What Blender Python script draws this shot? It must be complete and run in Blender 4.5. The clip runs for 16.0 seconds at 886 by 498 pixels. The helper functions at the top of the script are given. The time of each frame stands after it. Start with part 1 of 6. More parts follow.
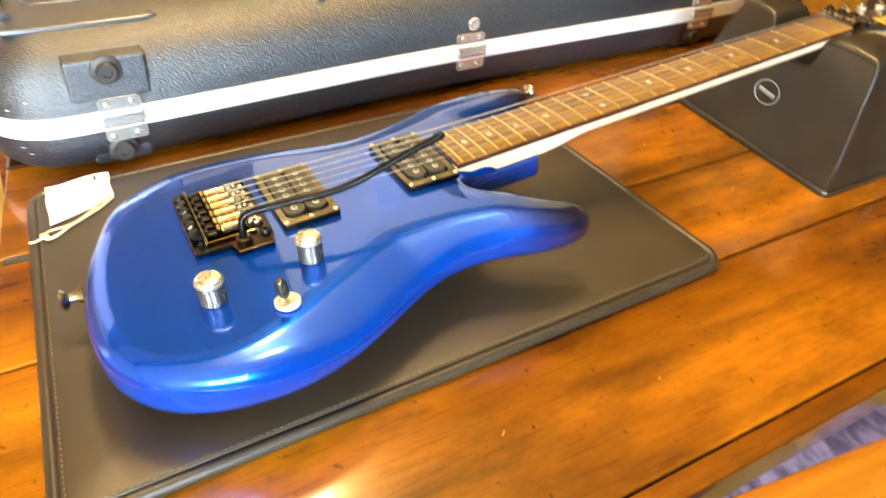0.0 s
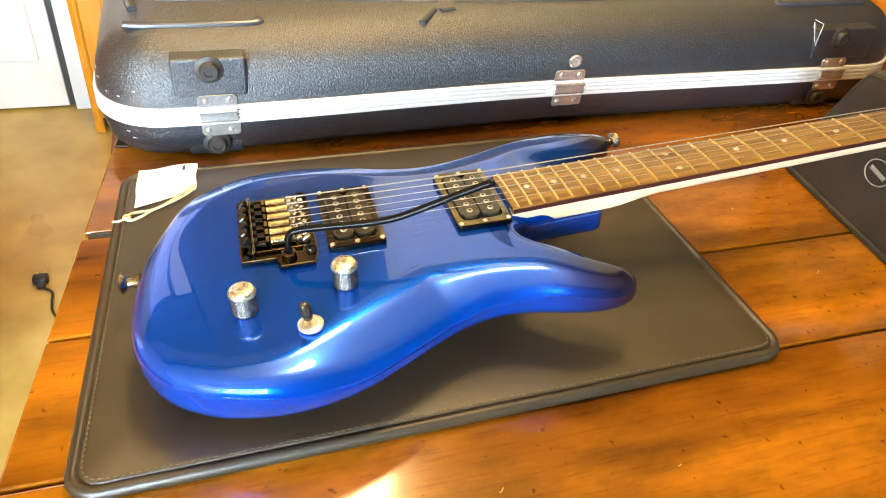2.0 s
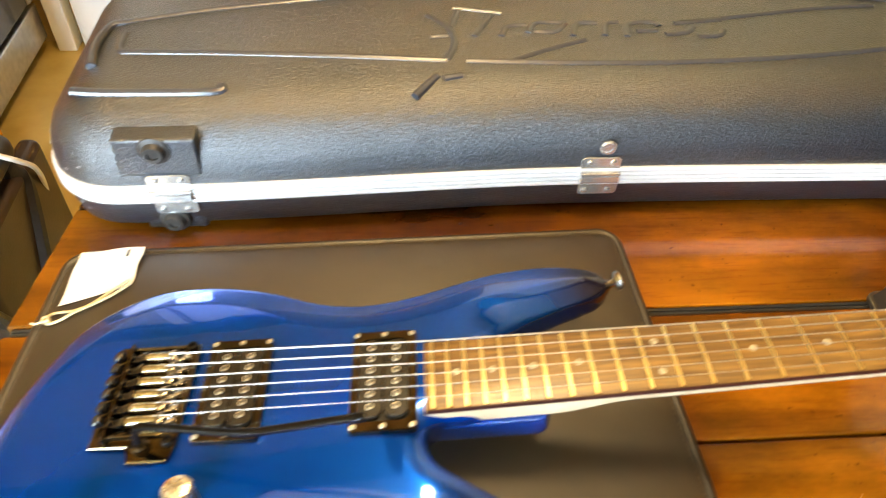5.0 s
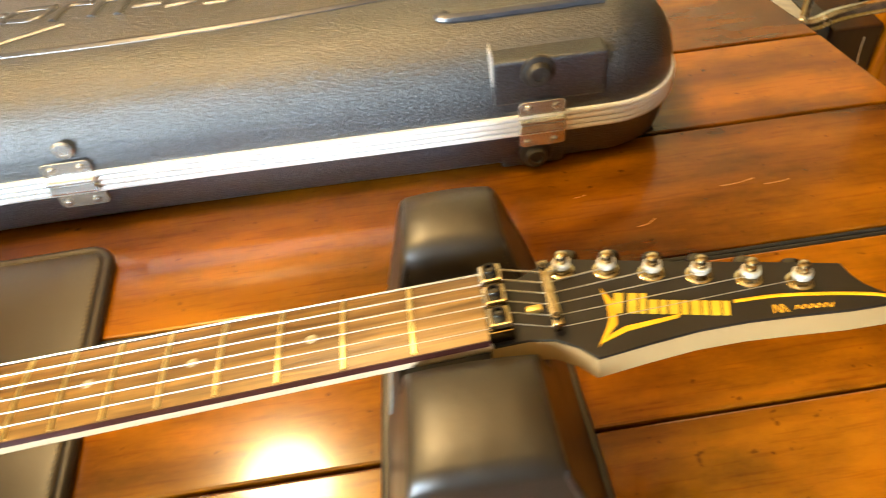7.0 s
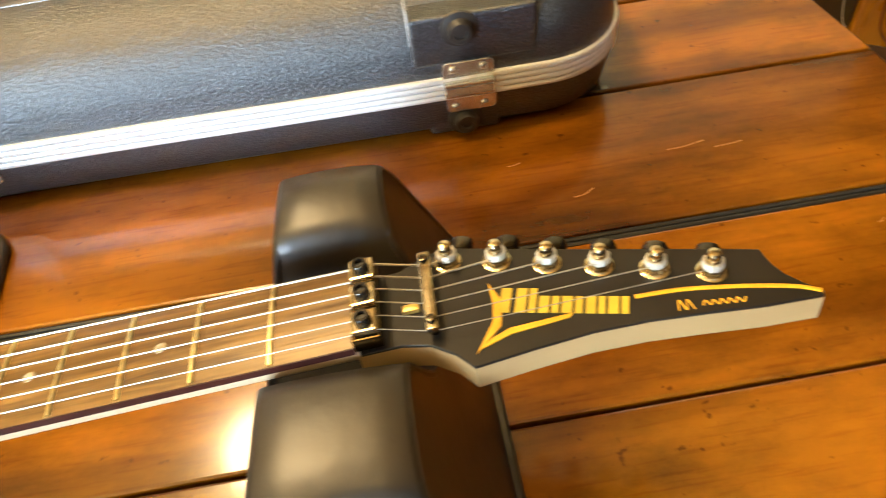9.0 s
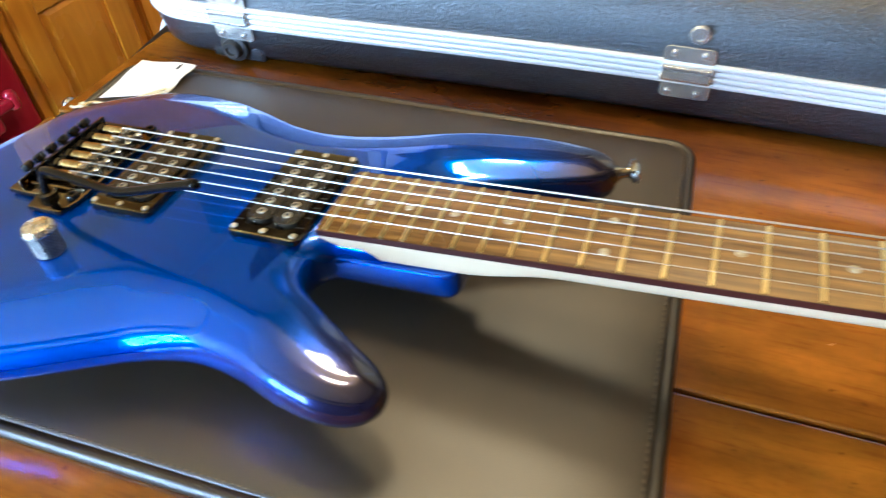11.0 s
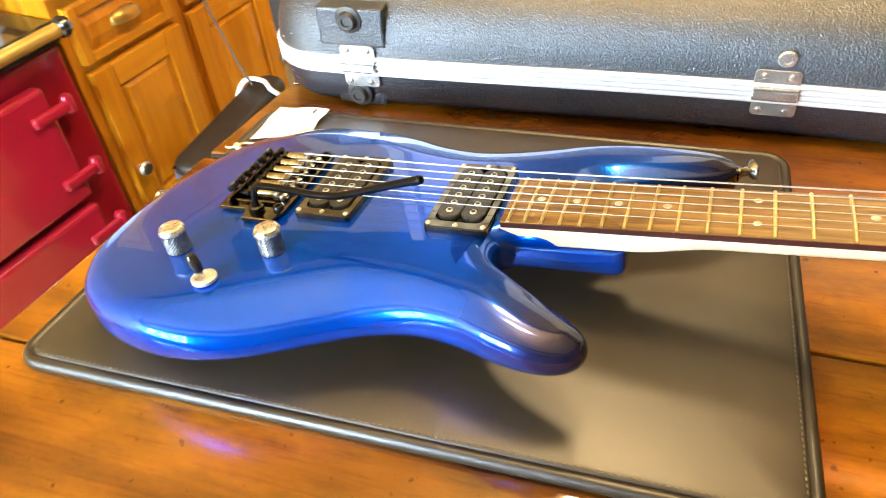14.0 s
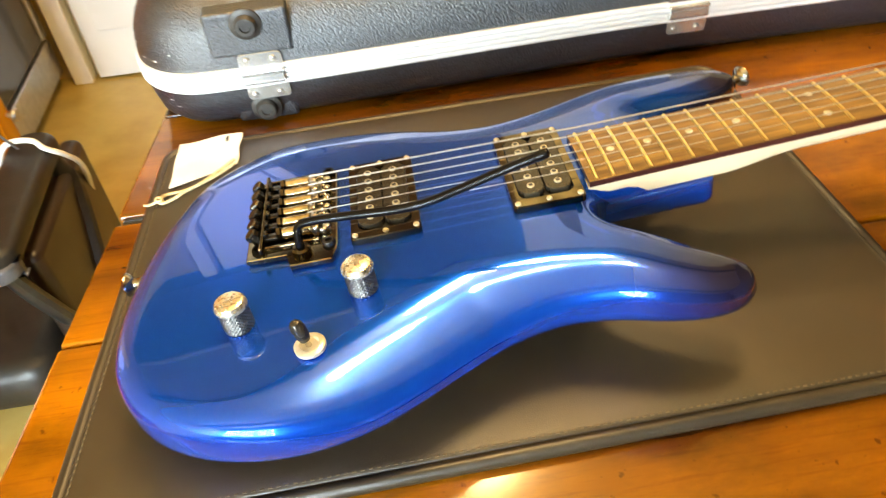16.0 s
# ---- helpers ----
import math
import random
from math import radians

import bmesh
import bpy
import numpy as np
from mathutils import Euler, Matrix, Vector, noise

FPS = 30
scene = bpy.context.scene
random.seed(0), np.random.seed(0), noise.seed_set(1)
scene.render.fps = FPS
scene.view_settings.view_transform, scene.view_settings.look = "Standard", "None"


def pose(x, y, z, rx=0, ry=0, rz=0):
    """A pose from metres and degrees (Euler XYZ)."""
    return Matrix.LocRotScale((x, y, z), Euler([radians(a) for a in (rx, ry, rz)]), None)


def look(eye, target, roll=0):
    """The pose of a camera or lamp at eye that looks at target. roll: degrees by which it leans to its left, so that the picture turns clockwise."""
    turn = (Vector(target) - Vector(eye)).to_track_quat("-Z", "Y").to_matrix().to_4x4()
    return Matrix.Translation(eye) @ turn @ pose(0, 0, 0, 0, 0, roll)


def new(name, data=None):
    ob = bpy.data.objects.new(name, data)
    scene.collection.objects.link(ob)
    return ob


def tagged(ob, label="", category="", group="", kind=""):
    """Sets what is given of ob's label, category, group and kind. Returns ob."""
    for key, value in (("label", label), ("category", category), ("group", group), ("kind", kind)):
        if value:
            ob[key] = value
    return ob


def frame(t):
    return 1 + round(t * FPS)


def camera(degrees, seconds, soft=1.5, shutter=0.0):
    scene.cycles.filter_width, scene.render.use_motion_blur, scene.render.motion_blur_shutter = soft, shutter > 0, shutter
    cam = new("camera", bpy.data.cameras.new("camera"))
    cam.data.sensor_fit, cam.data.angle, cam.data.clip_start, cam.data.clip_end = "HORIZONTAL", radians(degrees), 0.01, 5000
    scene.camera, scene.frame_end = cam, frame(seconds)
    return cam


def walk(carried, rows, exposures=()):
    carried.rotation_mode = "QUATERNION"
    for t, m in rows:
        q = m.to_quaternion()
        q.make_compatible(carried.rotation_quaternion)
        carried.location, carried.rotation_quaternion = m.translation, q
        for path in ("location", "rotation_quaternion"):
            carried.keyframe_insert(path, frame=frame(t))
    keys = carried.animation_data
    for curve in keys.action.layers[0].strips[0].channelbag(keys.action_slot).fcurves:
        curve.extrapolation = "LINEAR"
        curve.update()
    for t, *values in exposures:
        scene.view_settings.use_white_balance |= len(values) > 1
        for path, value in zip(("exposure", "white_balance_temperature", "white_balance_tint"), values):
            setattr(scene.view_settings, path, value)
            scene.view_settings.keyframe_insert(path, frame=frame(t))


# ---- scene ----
cam = camera(62.5, 16.0, soft=1.0, shutter=0.5)
PATH = [
    (0, (0.134, 0.165, 0.39), (0.982, 1.502, -0.832), 4.4),
    (0.5, (0.146, 0.155, 0.414), (0.89, 1.594, -0.76), 5.9),
    (1, (0.171, 0.153, 0.419), (0.838, 1.62, -0.765), 6.7),
    (1.5, (0.186, 0.155, 0.421), (0.787, 1.613, -0.809), 7.0),
    (2, (0.189, 0.159, 0.418), (0.751, 1.623, -0.823), 6.5),
    (2.5, (0.191, 0.16, 0.415), (0.728, 1.628, -0.833), 7.2),
    (3, (0.193, 0.156, 0.419), (0.728, 1.637, -0.814), 7.7),
    (3.2, (0.196, 0.155, 0.419), (0.748, 1.638, -0.804), 8.2),
    (5.3, (0.5, 0.362, 0.5), (0.521, 1.732, -0.957), -1.8),
    (5.5, (0.589, 0.368, 0.489), (0.545, 1.803, -0.905), -4.9),
    (6, (0.672, 0.36, 0.477), (0.612, 1.833, -0.874), -6.6),
    (6.5, (0.766, 0.357, 0.437), (0.758, 1.785, -0.964), -6.4),
    (7, (0.839, 0.381, 0.413), (0.933, 1.759, -1.034), -5.4),
    (7.5, (0.9, 0.4, 0.398), (1.055, 1.738, -1.08), -7.3),
    (8, (0.921, 0.414, 0.38), (1.114, 1.707, -1.133), -7.1),
    (8.2, (0.926, 0.417, 0.377), (1.128, 1.69, -1.151), -7.3),
    (10.3, (0.735, 0.381, 0.409), (0.33, 1.624, -1.105), -6.6),
    (10.5, (0.691, 0.362, 0.402), (0.231, 1.623, -1.081), -5.6),
    (11, (0.575, 0.341, 0.369), (0.085, 1.63, -1.079), -3.1),
    (11.5, (0.529, 0.328, 0.361), (-0.021, 1.588, -1.092), -4.8),
    (12, (0.476, 0.309, 0.358), (-0.116, 1.596, -1.053), -6.3),
    (12.5, (0.435, 0.296, 0.356), (-0.038, 1.653, -1.036), -3.9),
    (13, (0.397, 0.284, 0.353), (0.117, 1.711, -1.02), -3.8),
    (13.5, (0.434, 0.269, 0.369), (0.126, 1.721, -0.971), -5.2),
    (14, (0.507, 0.229, 0.392), (-0.044, 1.628, -0.926), -5.7),
    (14.5, (0.533, 0.218, 0.404), (-0.123, 1.625, -0.857), -7.5),
    (15, (0.486, 0.209, 0.409), (-0.126, 1.659, -0.826), -7.6),
    (15.5, (0.34, 0.222, 0.386), (0.2, 1.747, -0.9), -6.3),
    (16, (0.284, 0.25, 0.37), (0.42, 1.697, -1.005), -5.1),
]
EXPOSURE = [(0, 0.23, 6600, 10), (1, 0.12, 6500, 10), (3, -0.10, 6500, 10), (5.3, -0.09, 6500, 10), (6.5, 0.03, 6800, 10), (8.2, 0.17, 6800, 10),
            (10.3, -0.47, 4900, 8), (12.3, -0.34, 5500, 8), (13.2, 0.10, 6300, 10), (14.2, 0.14, 6200, 10), (15.2, -0.22, 6400, 10), (16, -0.12, 7300, 9)]
walk(cam, [(t, look(eye, target, roll)) for t, eye, target, roll in PATH], EXPOSURE)

# ---- world, lamps ----
world = bpy.data.worlds.new("world")
scene.world = world
world.use_nodes = True
wn = world.node_tree
sky = wn.nodes.new("ShaderNodeTexSky")
sky.sky_type, sky.sun_disc = "NISHITA", False
sky.sun_elevation, sky.sun_rotation = radians(40), radians(200)
wn.links.new(sky.outputs[0], wn.nodes["Background"].inputs[0])
wn.nodes["Background"].inputs[1].default_value = 0.12

FLOOR, CEIL = -0.75, 1.62
X0, X1, Y0, Y1 = -1.45, 2.6, -1.5, 2.47


def area_lamp(name, m, size, size_y, watts, color):
    d = bpy.data.lights.new(name, "AREA")
    d.shape, d.size, d.size_y, d.energy, d.color = "RECTANGLE", size, size_y, watts, color
    ob = new(name, d)
    ob.matrix_world = m
    return tagged(ob, kind="structure")


# daylight through the window behind the camera, to its left
WIN_X, WIN_HALF, WIN_Z0, WIN_Z1 = -0.80, 0.60, 0.0, 1.15
area_lamp("window_light", look((WIN_X, Y0 - 0.085, 0.575), (WIN_X + 0.15, 1.0, 0.42)), 1.18, 1.12, 270, (0.65, 0.83, 1.0))
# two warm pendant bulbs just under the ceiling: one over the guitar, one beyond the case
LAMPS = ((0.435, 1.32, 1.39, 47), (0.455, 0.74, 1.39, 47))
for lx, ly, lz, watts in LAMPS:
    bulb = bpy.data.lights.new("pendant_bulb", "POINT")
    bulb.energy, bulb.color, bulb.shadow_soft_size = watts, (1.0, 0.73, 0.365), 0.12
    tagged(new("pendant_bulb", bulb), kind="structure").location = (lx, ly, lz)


# ---- materials ----
def mat(name, col, col2=None, rough=0.5, metal=0.0, scale=20.0, detail=4.0, stretch=(1, 1, 1), bump=0.0, bump_scale=None,
        coat=0.0, coat_rough=0.05, rough_var=0.0, fine=None, lo=0.35, hi=0.65, emit=0.0, spec=0.5, vary=0.0, coords="Object", coat_ior=1.5):
    m = bpy.data.materials.new(name)
    m.use_nodes = True
    nt = m.node_tree
    b = nt.nodes["Principled BSDF"]
    b.inputs["Roughness"].default_value = rough
    b.inputs["Metallic"].default_value = metal
    b.inputs["Coat Weight"].default_value = coat
    b.inputs["Coat Roughness"].default_value = coat_rough
    b.inputs["Specular IOR Level"].default_value = spec
    b.inputs["Coat IOR"].default_value = coat_ior
    tc = nt.nodes.new("ShaderNodeTexCoord")
    mp = nt.nodes.new("ShaderNodeMapping")
    mp.inputs["Scale"].default_value = stretch
    nt.links.new(tc.outputs[coords], mp.inputs[0])
    nz = nt.nodes.new("ShaderNodeTexNoise")
    nz.inputs["Scale"].default_value = scale
    nz.inputs["Detail"].default_value = detail
    nt.links.new(mp.outputs[0], nz.inputs["Vector"])
    ramp = nt.nodes.new("ShaderNodeValToRGB")
    ramp.color_ramp.elements[0].position, ramp.color_ramp.elements[1].position = lo, hi
    ramp.color_ramp.elements[0].color = (*col, 1)
    ramp.color_ramp.elements[1].color = (*(col2 or col), 1)
    nt.links.new(nz.outputs[0], ramp.inputs[0])
    out = ramp.outputs[0]
    if vary:
        oi = nt.nodes.new("ShaderNodeObjectInfo")
        hs = nt.nodes.new("ShaderNodeHueSaturation")
        mr = nt.nodes.new("ShaderNodeMapRange")
        mr.inputs["To Min"].default_value, mr.inputs["To Max"].default_value = 1 - vary, 1 + vary
        nt.links.new(oi.outputs["Random"], mr.inputs["Value"])
        nt.links.new(mr.outputs[0], hs.inputs["Value"])
        nt.links.new(out, hs.inputs["Color"])
        out = hs.outputs[0]
    nt.links.new(out, b.inputs["Base Color"])
    if rough_var:
        n2 = nt.nodes.new("ShaderNodeTexNoise")
        n2.inputs["Scale"].default_value = scale * 0.4
        nt.links.new(mp.outputs[0], n2.inputs["Vector"])
        mr = nt.nodes.new("ShaderNodeMapRange")
        mr.inputs["From Min"].default_value, mr.inputs["From Max"].default_value = 0.3, 0.7
        mr.inputs["To Min"].default_value, mr.inputs["To Max"].default_value = max(0.02, rough - rough_var), min(1, rough + rough_var)
        nt.links.new(n2.outputs[0], mr.inputs["Value"])
        nt.links.new(mr.outputs[0], b.inputs["Roughness"])
    if bump:
        n3 = nt.nodes.new("ShaderNodeTexNoise")
        n3.inputs["Scale"].default_value = bump_scale or scale * 4
        n3.inputs["Detail"].default_value = 3
        nt.links.new(mp.outputs[0], n3.inputs["Vector"])
        bp = nt.nodes.new("ShaderNodeBump")
        bp.inputs["Strength"].default_value = bump
        bp.inputs["Distance"].default_value = 0.002
        nt.links.new(n3.outputs[0], bp.inputs["Height"])
        nt.links.new(bp.outputs[0], b.inputs["Normal"])
        nt.links.new(bp.outputs[0], b.inputs["Coat Normal"])
    if emit:
        b.inputs["Emission Color"].default_value = (*col, 1)
        b.inputs["Emission Strength"].default_value = emit
    return m


def wood(name, dark, light, rough=0.25, grain=60.0, axis=0, coat=0.0, vary=0.0, bump=0.05, blotch=0.35, dirt=0.0, lo=0.36, hi=0.62, spec=0.5):
    """Wood with grain along the given axis (0 x, 1 y, 2 z), blotches and dark pores."""
    m = bpy.data.materials.new(name)
    m.use_nodes = True
    nt = m.node_tree
    b = nt.nodes["Principled BSDF"]
    tc = nt.nodes.new("ShaderNodeTexCoord")
    oi = nt.nodes.new("ShaderNodeObjectInfo")
    add = nt.nodes.new("ShaderNodeVectorMath")
    mul = nt.nodes.new("ShaderNodeVectorMath")
    mul.operation = "SCALE"
    mul.inputs[3].default_value = 7.0
    comb = nt.nodes.new("ShaderNodeCombineXYZ")
    for k in range(3):
        nt.links.new(oi.outputs["Random"], comb.inputs[k])
    nt.links.new(comb.outputs[0], mul.inputs[0])
    nt.links.new(tc.outputs["Object"], add.inputs[0])
    nt.links.new(mul.outputs[0], add.inputs[1])
    mp = nt.nodes.new("ShaderNodeMapping")
    st = [1.0, 1.0, 1.0]
    st[axis] = 0.08
    mp.inputs["Scale"].default_value = st
    nt.links.new(add.outputs[0], mp.inputs[0])
    g = nt.nodes.new("ShaderNodeTexNoise")
    g.inputs["Scale"].default_value, g.inputs["Detail"].default_value, g.inputs["Distortion"].default_value = grain, 5, 0.6
    nt.links.new(mp.outputs[0], g.inputs["Vector"])
    big = nt.nodes.new("ShaderNodeTexNoise")
    big.inputs["Scale"].default_value, big.inputs["Detail"].default_value = 7.0, 3
    mp2 = nt.nodes.new("ShaderNodeMapping")
    st2 = [1.0, 1.0, 1.0]
    st2[axis] = 0.45
    mp2.inputs["Scale"].default_value = st2
    nt.links.new(add.outputs[0], mp2.inputs[0])
    nt.links.new(mp2.outputs[0], big.inputs["Vector"])
    mix = nt.nodes.new("ShaderNodeMath")
    mix.operation = "MULTIPLY_ADD"
    mix.inputs[1].default_value = 1 - blotch
    sc = nt.nodes.new("ShaderNodeMath")
    sc.operation = "MULTIPLY"
    sc.inputs[1].default_value = blotch
    nt.links.new(big.outputs[0], sc.inputs[0])
    nt.links.new(g.outputs[0], mix.inputs[0])
    nt.links.new(sc.outputs[0], mix.inputs[2])
    ramp = nt.nodes.new("ShaderNodeValToRGB")
    ramp.color_ramp.elements[0].position, ramp.color_ramp.elements[1].position = lo, hi
    ramp.color_ramp.elements[0].color = (*dark, 1)
    ramp.color_ramp.elements[1].color = (*light, 1)
    nt.links.new(mix.outputs[0], ramp.inputs[0])
    out = ramp.outputs[0]
    if dirt:
        sp = nt.nodes.new("ShaderNodeTexNoise")
        sp.inputs["Scale"].default_value, sp.inputs["Detail"].default_value, sp.inputs["Roughness"].default_value = 20.0, 9, 0.66
        nt.links.new(mp2.outputs[0], sp.inputs["Vector"])
        r2 = nt.nodes.new("ShaderNodeValToRGB")
        r2.color_ramp.elements[0].position, r2.color_ramp.elements[1].position = 0.34, 0.60
        r2.color_ramp.elements[0].color = (1 - dirt, 1 - dirt, 1 - dirt, 1)
        r2.color_ramp.elements[1].color = (1, 1, 1, 1)
        nt.links.new(sp.outputs[0], r2.inputs[0])
        mm = nt.nodes.new("ShaderNodeMix")
        mm.data_type, mm.blend_type = "RGBA", "MULTIPLY"
        mm.inputs[0].default_value = 1
        nt.links.new(out, mm.inputs[6])
        nt.links.new(r2.outputs[0], mm.inputs[7])
        out = mm.outputs[2]
    if dirt:
        for src, scale, a, c, low in ((add, 130.0, 0.25, 0.32, 0.50), (mp, 300.0, 0.30, 0.46, 0.85)):
            s3 = nt.nodes.new("ShaderNodeTexNoise")
            s3.inputs["Scale"].default_value, s3.inputs["Detail"].default_value = scale, 2
            nt.links.new(src.outputs[0], s3.inputs["Vector"])
            r3 = nt.nodes.new("ShaderNodeValToRGB")
            r3.color_ramp.elements[0].position, r3.color_ramp.elements[1].position = a, c
            r3.color_ramp.elements[0].color = (low, low * 0.9, low * 0.8, 1)
            r3.color_ramp.elements[1].color = (1, 1, 1, 1)
            nt.links.new(s3.outputs[0], r3.inputs[0])
            m3 = nt.nodes.new("ShaderNodeMix")
            m3.data_type, m3.blend_type = "RGBA", "MULTIPLY"
            m3.inputs[0].default_value = 1
            nt.links.new(out, m3.inputs[6])
            nt.links.new(r3.outputs[0], m3.inputs[7])
            out = m3.outputs[2]
    if vary:
        hs = nt.nodes.new("ShaderNodeHueSaturation")
        mr = nt.nodes.new("ShaderNodeMapRange")
        mr.inputs["To Min"].default_value, mr.inputs["To Max"].default_value = 1 - vary, 1 + vary
        nt.links.new(oi.outputs["Random"], mr.inputs["Value"])
        nt.links.new(mr.outputs[0], hs.inputs["Value"])
        nt.links.new(out, hs.inputs["Color"])
        out = hs.outputs[0]
    nt.links.new(out, b.inputs["Base Color"])
    rr = nt.nodes.new("ShaderNodeMapRange")
    rr.inputs["From Min"].default_value, rr.inputs["From Max"].default_value = 0.3, 0.7
    rr.inputs["To Min"].default_value, rr.inputs["To Max"].default_value = rough * 0.75, rough * 1.3
    nt.links.new(big.outputs[0], rr.inputs["Value"])
    nt.links.new(rr.outputs[0], b.inputs["Roughness"])
    b.inputs["Coat Weight"].default_value = coat
    b.inputs["Coat Roughness"].default_value = 0.06
    b.inputs["Specular IOR Level"].default_value = spec
    bp = nt.nodes.new("ShaderNodeBump")
    bp.inputs["Strength"].default_value, bp.inputs["Distance"].default_value = bump, 0.002
    nt.links.new(mix.outputs[0], bp.inputs["Height"])
    nt.links.new(bp.outputs[0], b.inputs["Normal"])
    return m


M_TABLE = wood("table_wood", (0.052, 0.0108, 0.0004), (0.375, 0.128, 0.0028), rough=0.15, grain=22, vary=0.12, dirt=0.50, bump=0.008, blotch=0.62, coat=0.35, spec=0.5, lo=0.36, hi=0.63)
M_TABLE_EDGE = wood("table_edge_wood", (0.10, 0.02, 0.003), (0.30, 0.075, 0.01), rough=0.25, grain=45)
M_PINE = wood("honey_pine_z", (0.43, 0.155, 0.004), (0.60, 0.242, 0.007), rough=0.26, grain=40, axis=2, coat=0.18, blotch=0.5)
M_PINE_Y = wood("honey_pine_y", (0.43, 0.155, 0.004), (0.60, 0.242, 0.007), rough=0.26, grain=40, axis=1, coat=0.18, blotch=0.5)
M_PINE_X = wood("honey_pine_x", (0.43, 0.155, 0.004), (0.60, 0.242, 0.007), rough=0.26, grain=40, axis=0, coat=0.18, blotch=0.5)
M_FLOOR = mat("floor_vinyl", (0.37, 0.255, 0.055), (0.52, 0.38, 0.115), rough=0.36, scale=9, rough_var=0.1, bump=0.02, lo=0.3, hi=0.7)
M_WALL = mat("wall_paint", (0.46, 0.31, 0.10), (0.52, 0.36, 0.13), rough=0.7, scale=3, bump=0.04, bump_scale=90)
# made-up dark wood for surfaces out of view; lowers bounce and reflections
M_UNSEEN_DARK = wood("unseen_dark_wood", (0.045, 0.024, 0.011), (0.10, 0.055, 0.024), rough=0.55, grain=30, axis=2)
M_CEIL = wood("ceiling_boards", (0.54, 0.365, 0.145), (0.66, 0.475, 0.21), rough=0.55, grain=24, axis=0)
M_WHITE = mat("white_paint", (0.78, 0.78, 0.76), (0.84, 0.84, 0.82), rough=0.4, scale=5)
M_BLUE = mat("blue_lacquer", (0.0, 0.066, 0.53), (0.0, 0.081, 0.62), rough=0.20, metal=0.68, scale=5, coat=1.0, coat_rough=0.0, spec=0.1, coat_ior=1.54)


def darken_tips(m):
    """Darkens the blue lacquer to near black at the two horn tips, fading inwards."""
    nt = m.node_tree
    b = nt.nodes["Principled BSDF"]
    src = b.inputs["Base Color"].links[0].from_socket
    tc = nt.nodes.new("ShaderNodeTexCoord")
    fade = None
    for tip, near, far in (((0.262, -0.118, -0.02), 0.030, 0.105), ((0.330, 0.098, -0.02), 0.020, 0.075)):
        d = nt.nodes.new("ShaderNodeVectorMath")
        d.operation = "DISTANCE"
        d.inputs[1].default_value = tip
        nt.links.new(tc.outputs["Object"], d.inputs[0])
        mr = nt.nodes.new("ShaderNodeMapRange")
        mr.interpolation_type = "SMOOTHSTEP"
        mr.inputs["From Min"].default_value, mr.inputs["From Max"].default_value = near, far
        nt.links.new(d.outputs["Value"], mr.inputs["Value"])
        if fade is None:
            fade = mr.outputs[0]
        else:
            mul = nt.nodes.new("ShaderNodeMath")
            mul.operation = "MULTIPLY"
            nt.links.new(fade, mul.inputs[0])
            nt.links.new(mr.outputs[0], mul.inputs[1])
            fade = mul.outputs[0]
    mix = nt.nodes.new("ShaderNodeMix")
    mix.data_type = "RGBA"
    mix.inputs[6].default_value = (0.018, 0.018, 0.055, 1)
    nt.links.new(fade, mix.inputs[0])
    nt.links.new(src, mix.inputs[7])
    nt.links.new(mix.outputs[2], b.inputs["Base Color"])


darken_tips(M_BLUE)
M_MAPLE = mat("maple", (0.56, 0.42, 0.25), (0.68, 0.53, 0.34), rough=0.35, scale=14, stretch=(0.15, 1, 1), bump=0.02)
# the neck's maple, darkened because the head gets less window light
M_HEAD_EDGE = mat("dimmed_maple", (0.36, 0.23, 0.095), (0.46, 0.31, 0.14), rough=0.32, scale=14, stretch=(0.15, 1, 1), bump=0.02)
M_ROSE = wood("rosewood", (0.095, 0.046, 0.0085), (0.28, 0.155, 0.034), rough=0.34, grain=220, bump=0.12, blotch=0.3, spec=0.6)
M_FRET = mat("fret_nickel", (0.80, 0.65, 0.28), (0.88, 0.74, 0.37), rough=0.30, metal=1.0, scale=200)
M_PEARL = mat("pearl_dot", (0.36, 0.31, 0.20), (0.58, 0.53, 0.40), rough=0.2, scale=300)
M_STRING = mat("string_steel", (0.44, 0.41, 0.35), (0.58, 0.54, 0.47), rough=0.32, metal=0.75, scale=900)
M_WRAP = mat("string_wrap", (0.52, 0.48, 0.40), (0.72, 0.68, 0.58), rough=0.4, metal=0.5, scale=700)
M_COSMO = mat("black_chrome", (0.05, 0.044, 0.034), (0.12, 0.10, 0.072), rough=0.2, metal=1.0, scale=60, rough_var=0.08)
M_PLATE = mat("smoked_gold_chrome", (0.11, 0.085, 0.05), (0.22, 0.18, 0.11), rough=0.07, metal=1.0, scale=70, rough_var=0.05)
M_BOLT = mat("tarnished_steel", (0.42, 0.34, 0.20), (0.70, 0.61, 0.42), rough=0.20, metal=1.0, scale=220, rough_var=0.08)
M_SCREW = mat("black_oxide_steel", (0.025, 0.023, 0.020), (0.06, 0.054, 0.045), rough=0.26, metal=0.8, scale=200)
M_BOARD_EDGE = mat("oiled_board_edge", (0.030, 0.007, 0.006), (0.052, 0.013, 0.010), rough=0.3, scale=60, stretch=(0.1, 1, 1))
M_RIM = mat("dark_leatherette_rim", (0.023, 0.0165, 0.009), (0.033, 0.0245, 0.0130), rough=0.42, scale=20, bump=0.06, bump_scale=900, rough_var=0.06, spec=0.55)
M_CHROME = mat("worn_nickel", (0.50, 0.50, 0.48), (0.78, 0.77, 0.74), rough=0.2, metal=1.0, scale=90, rough_var=0.08)
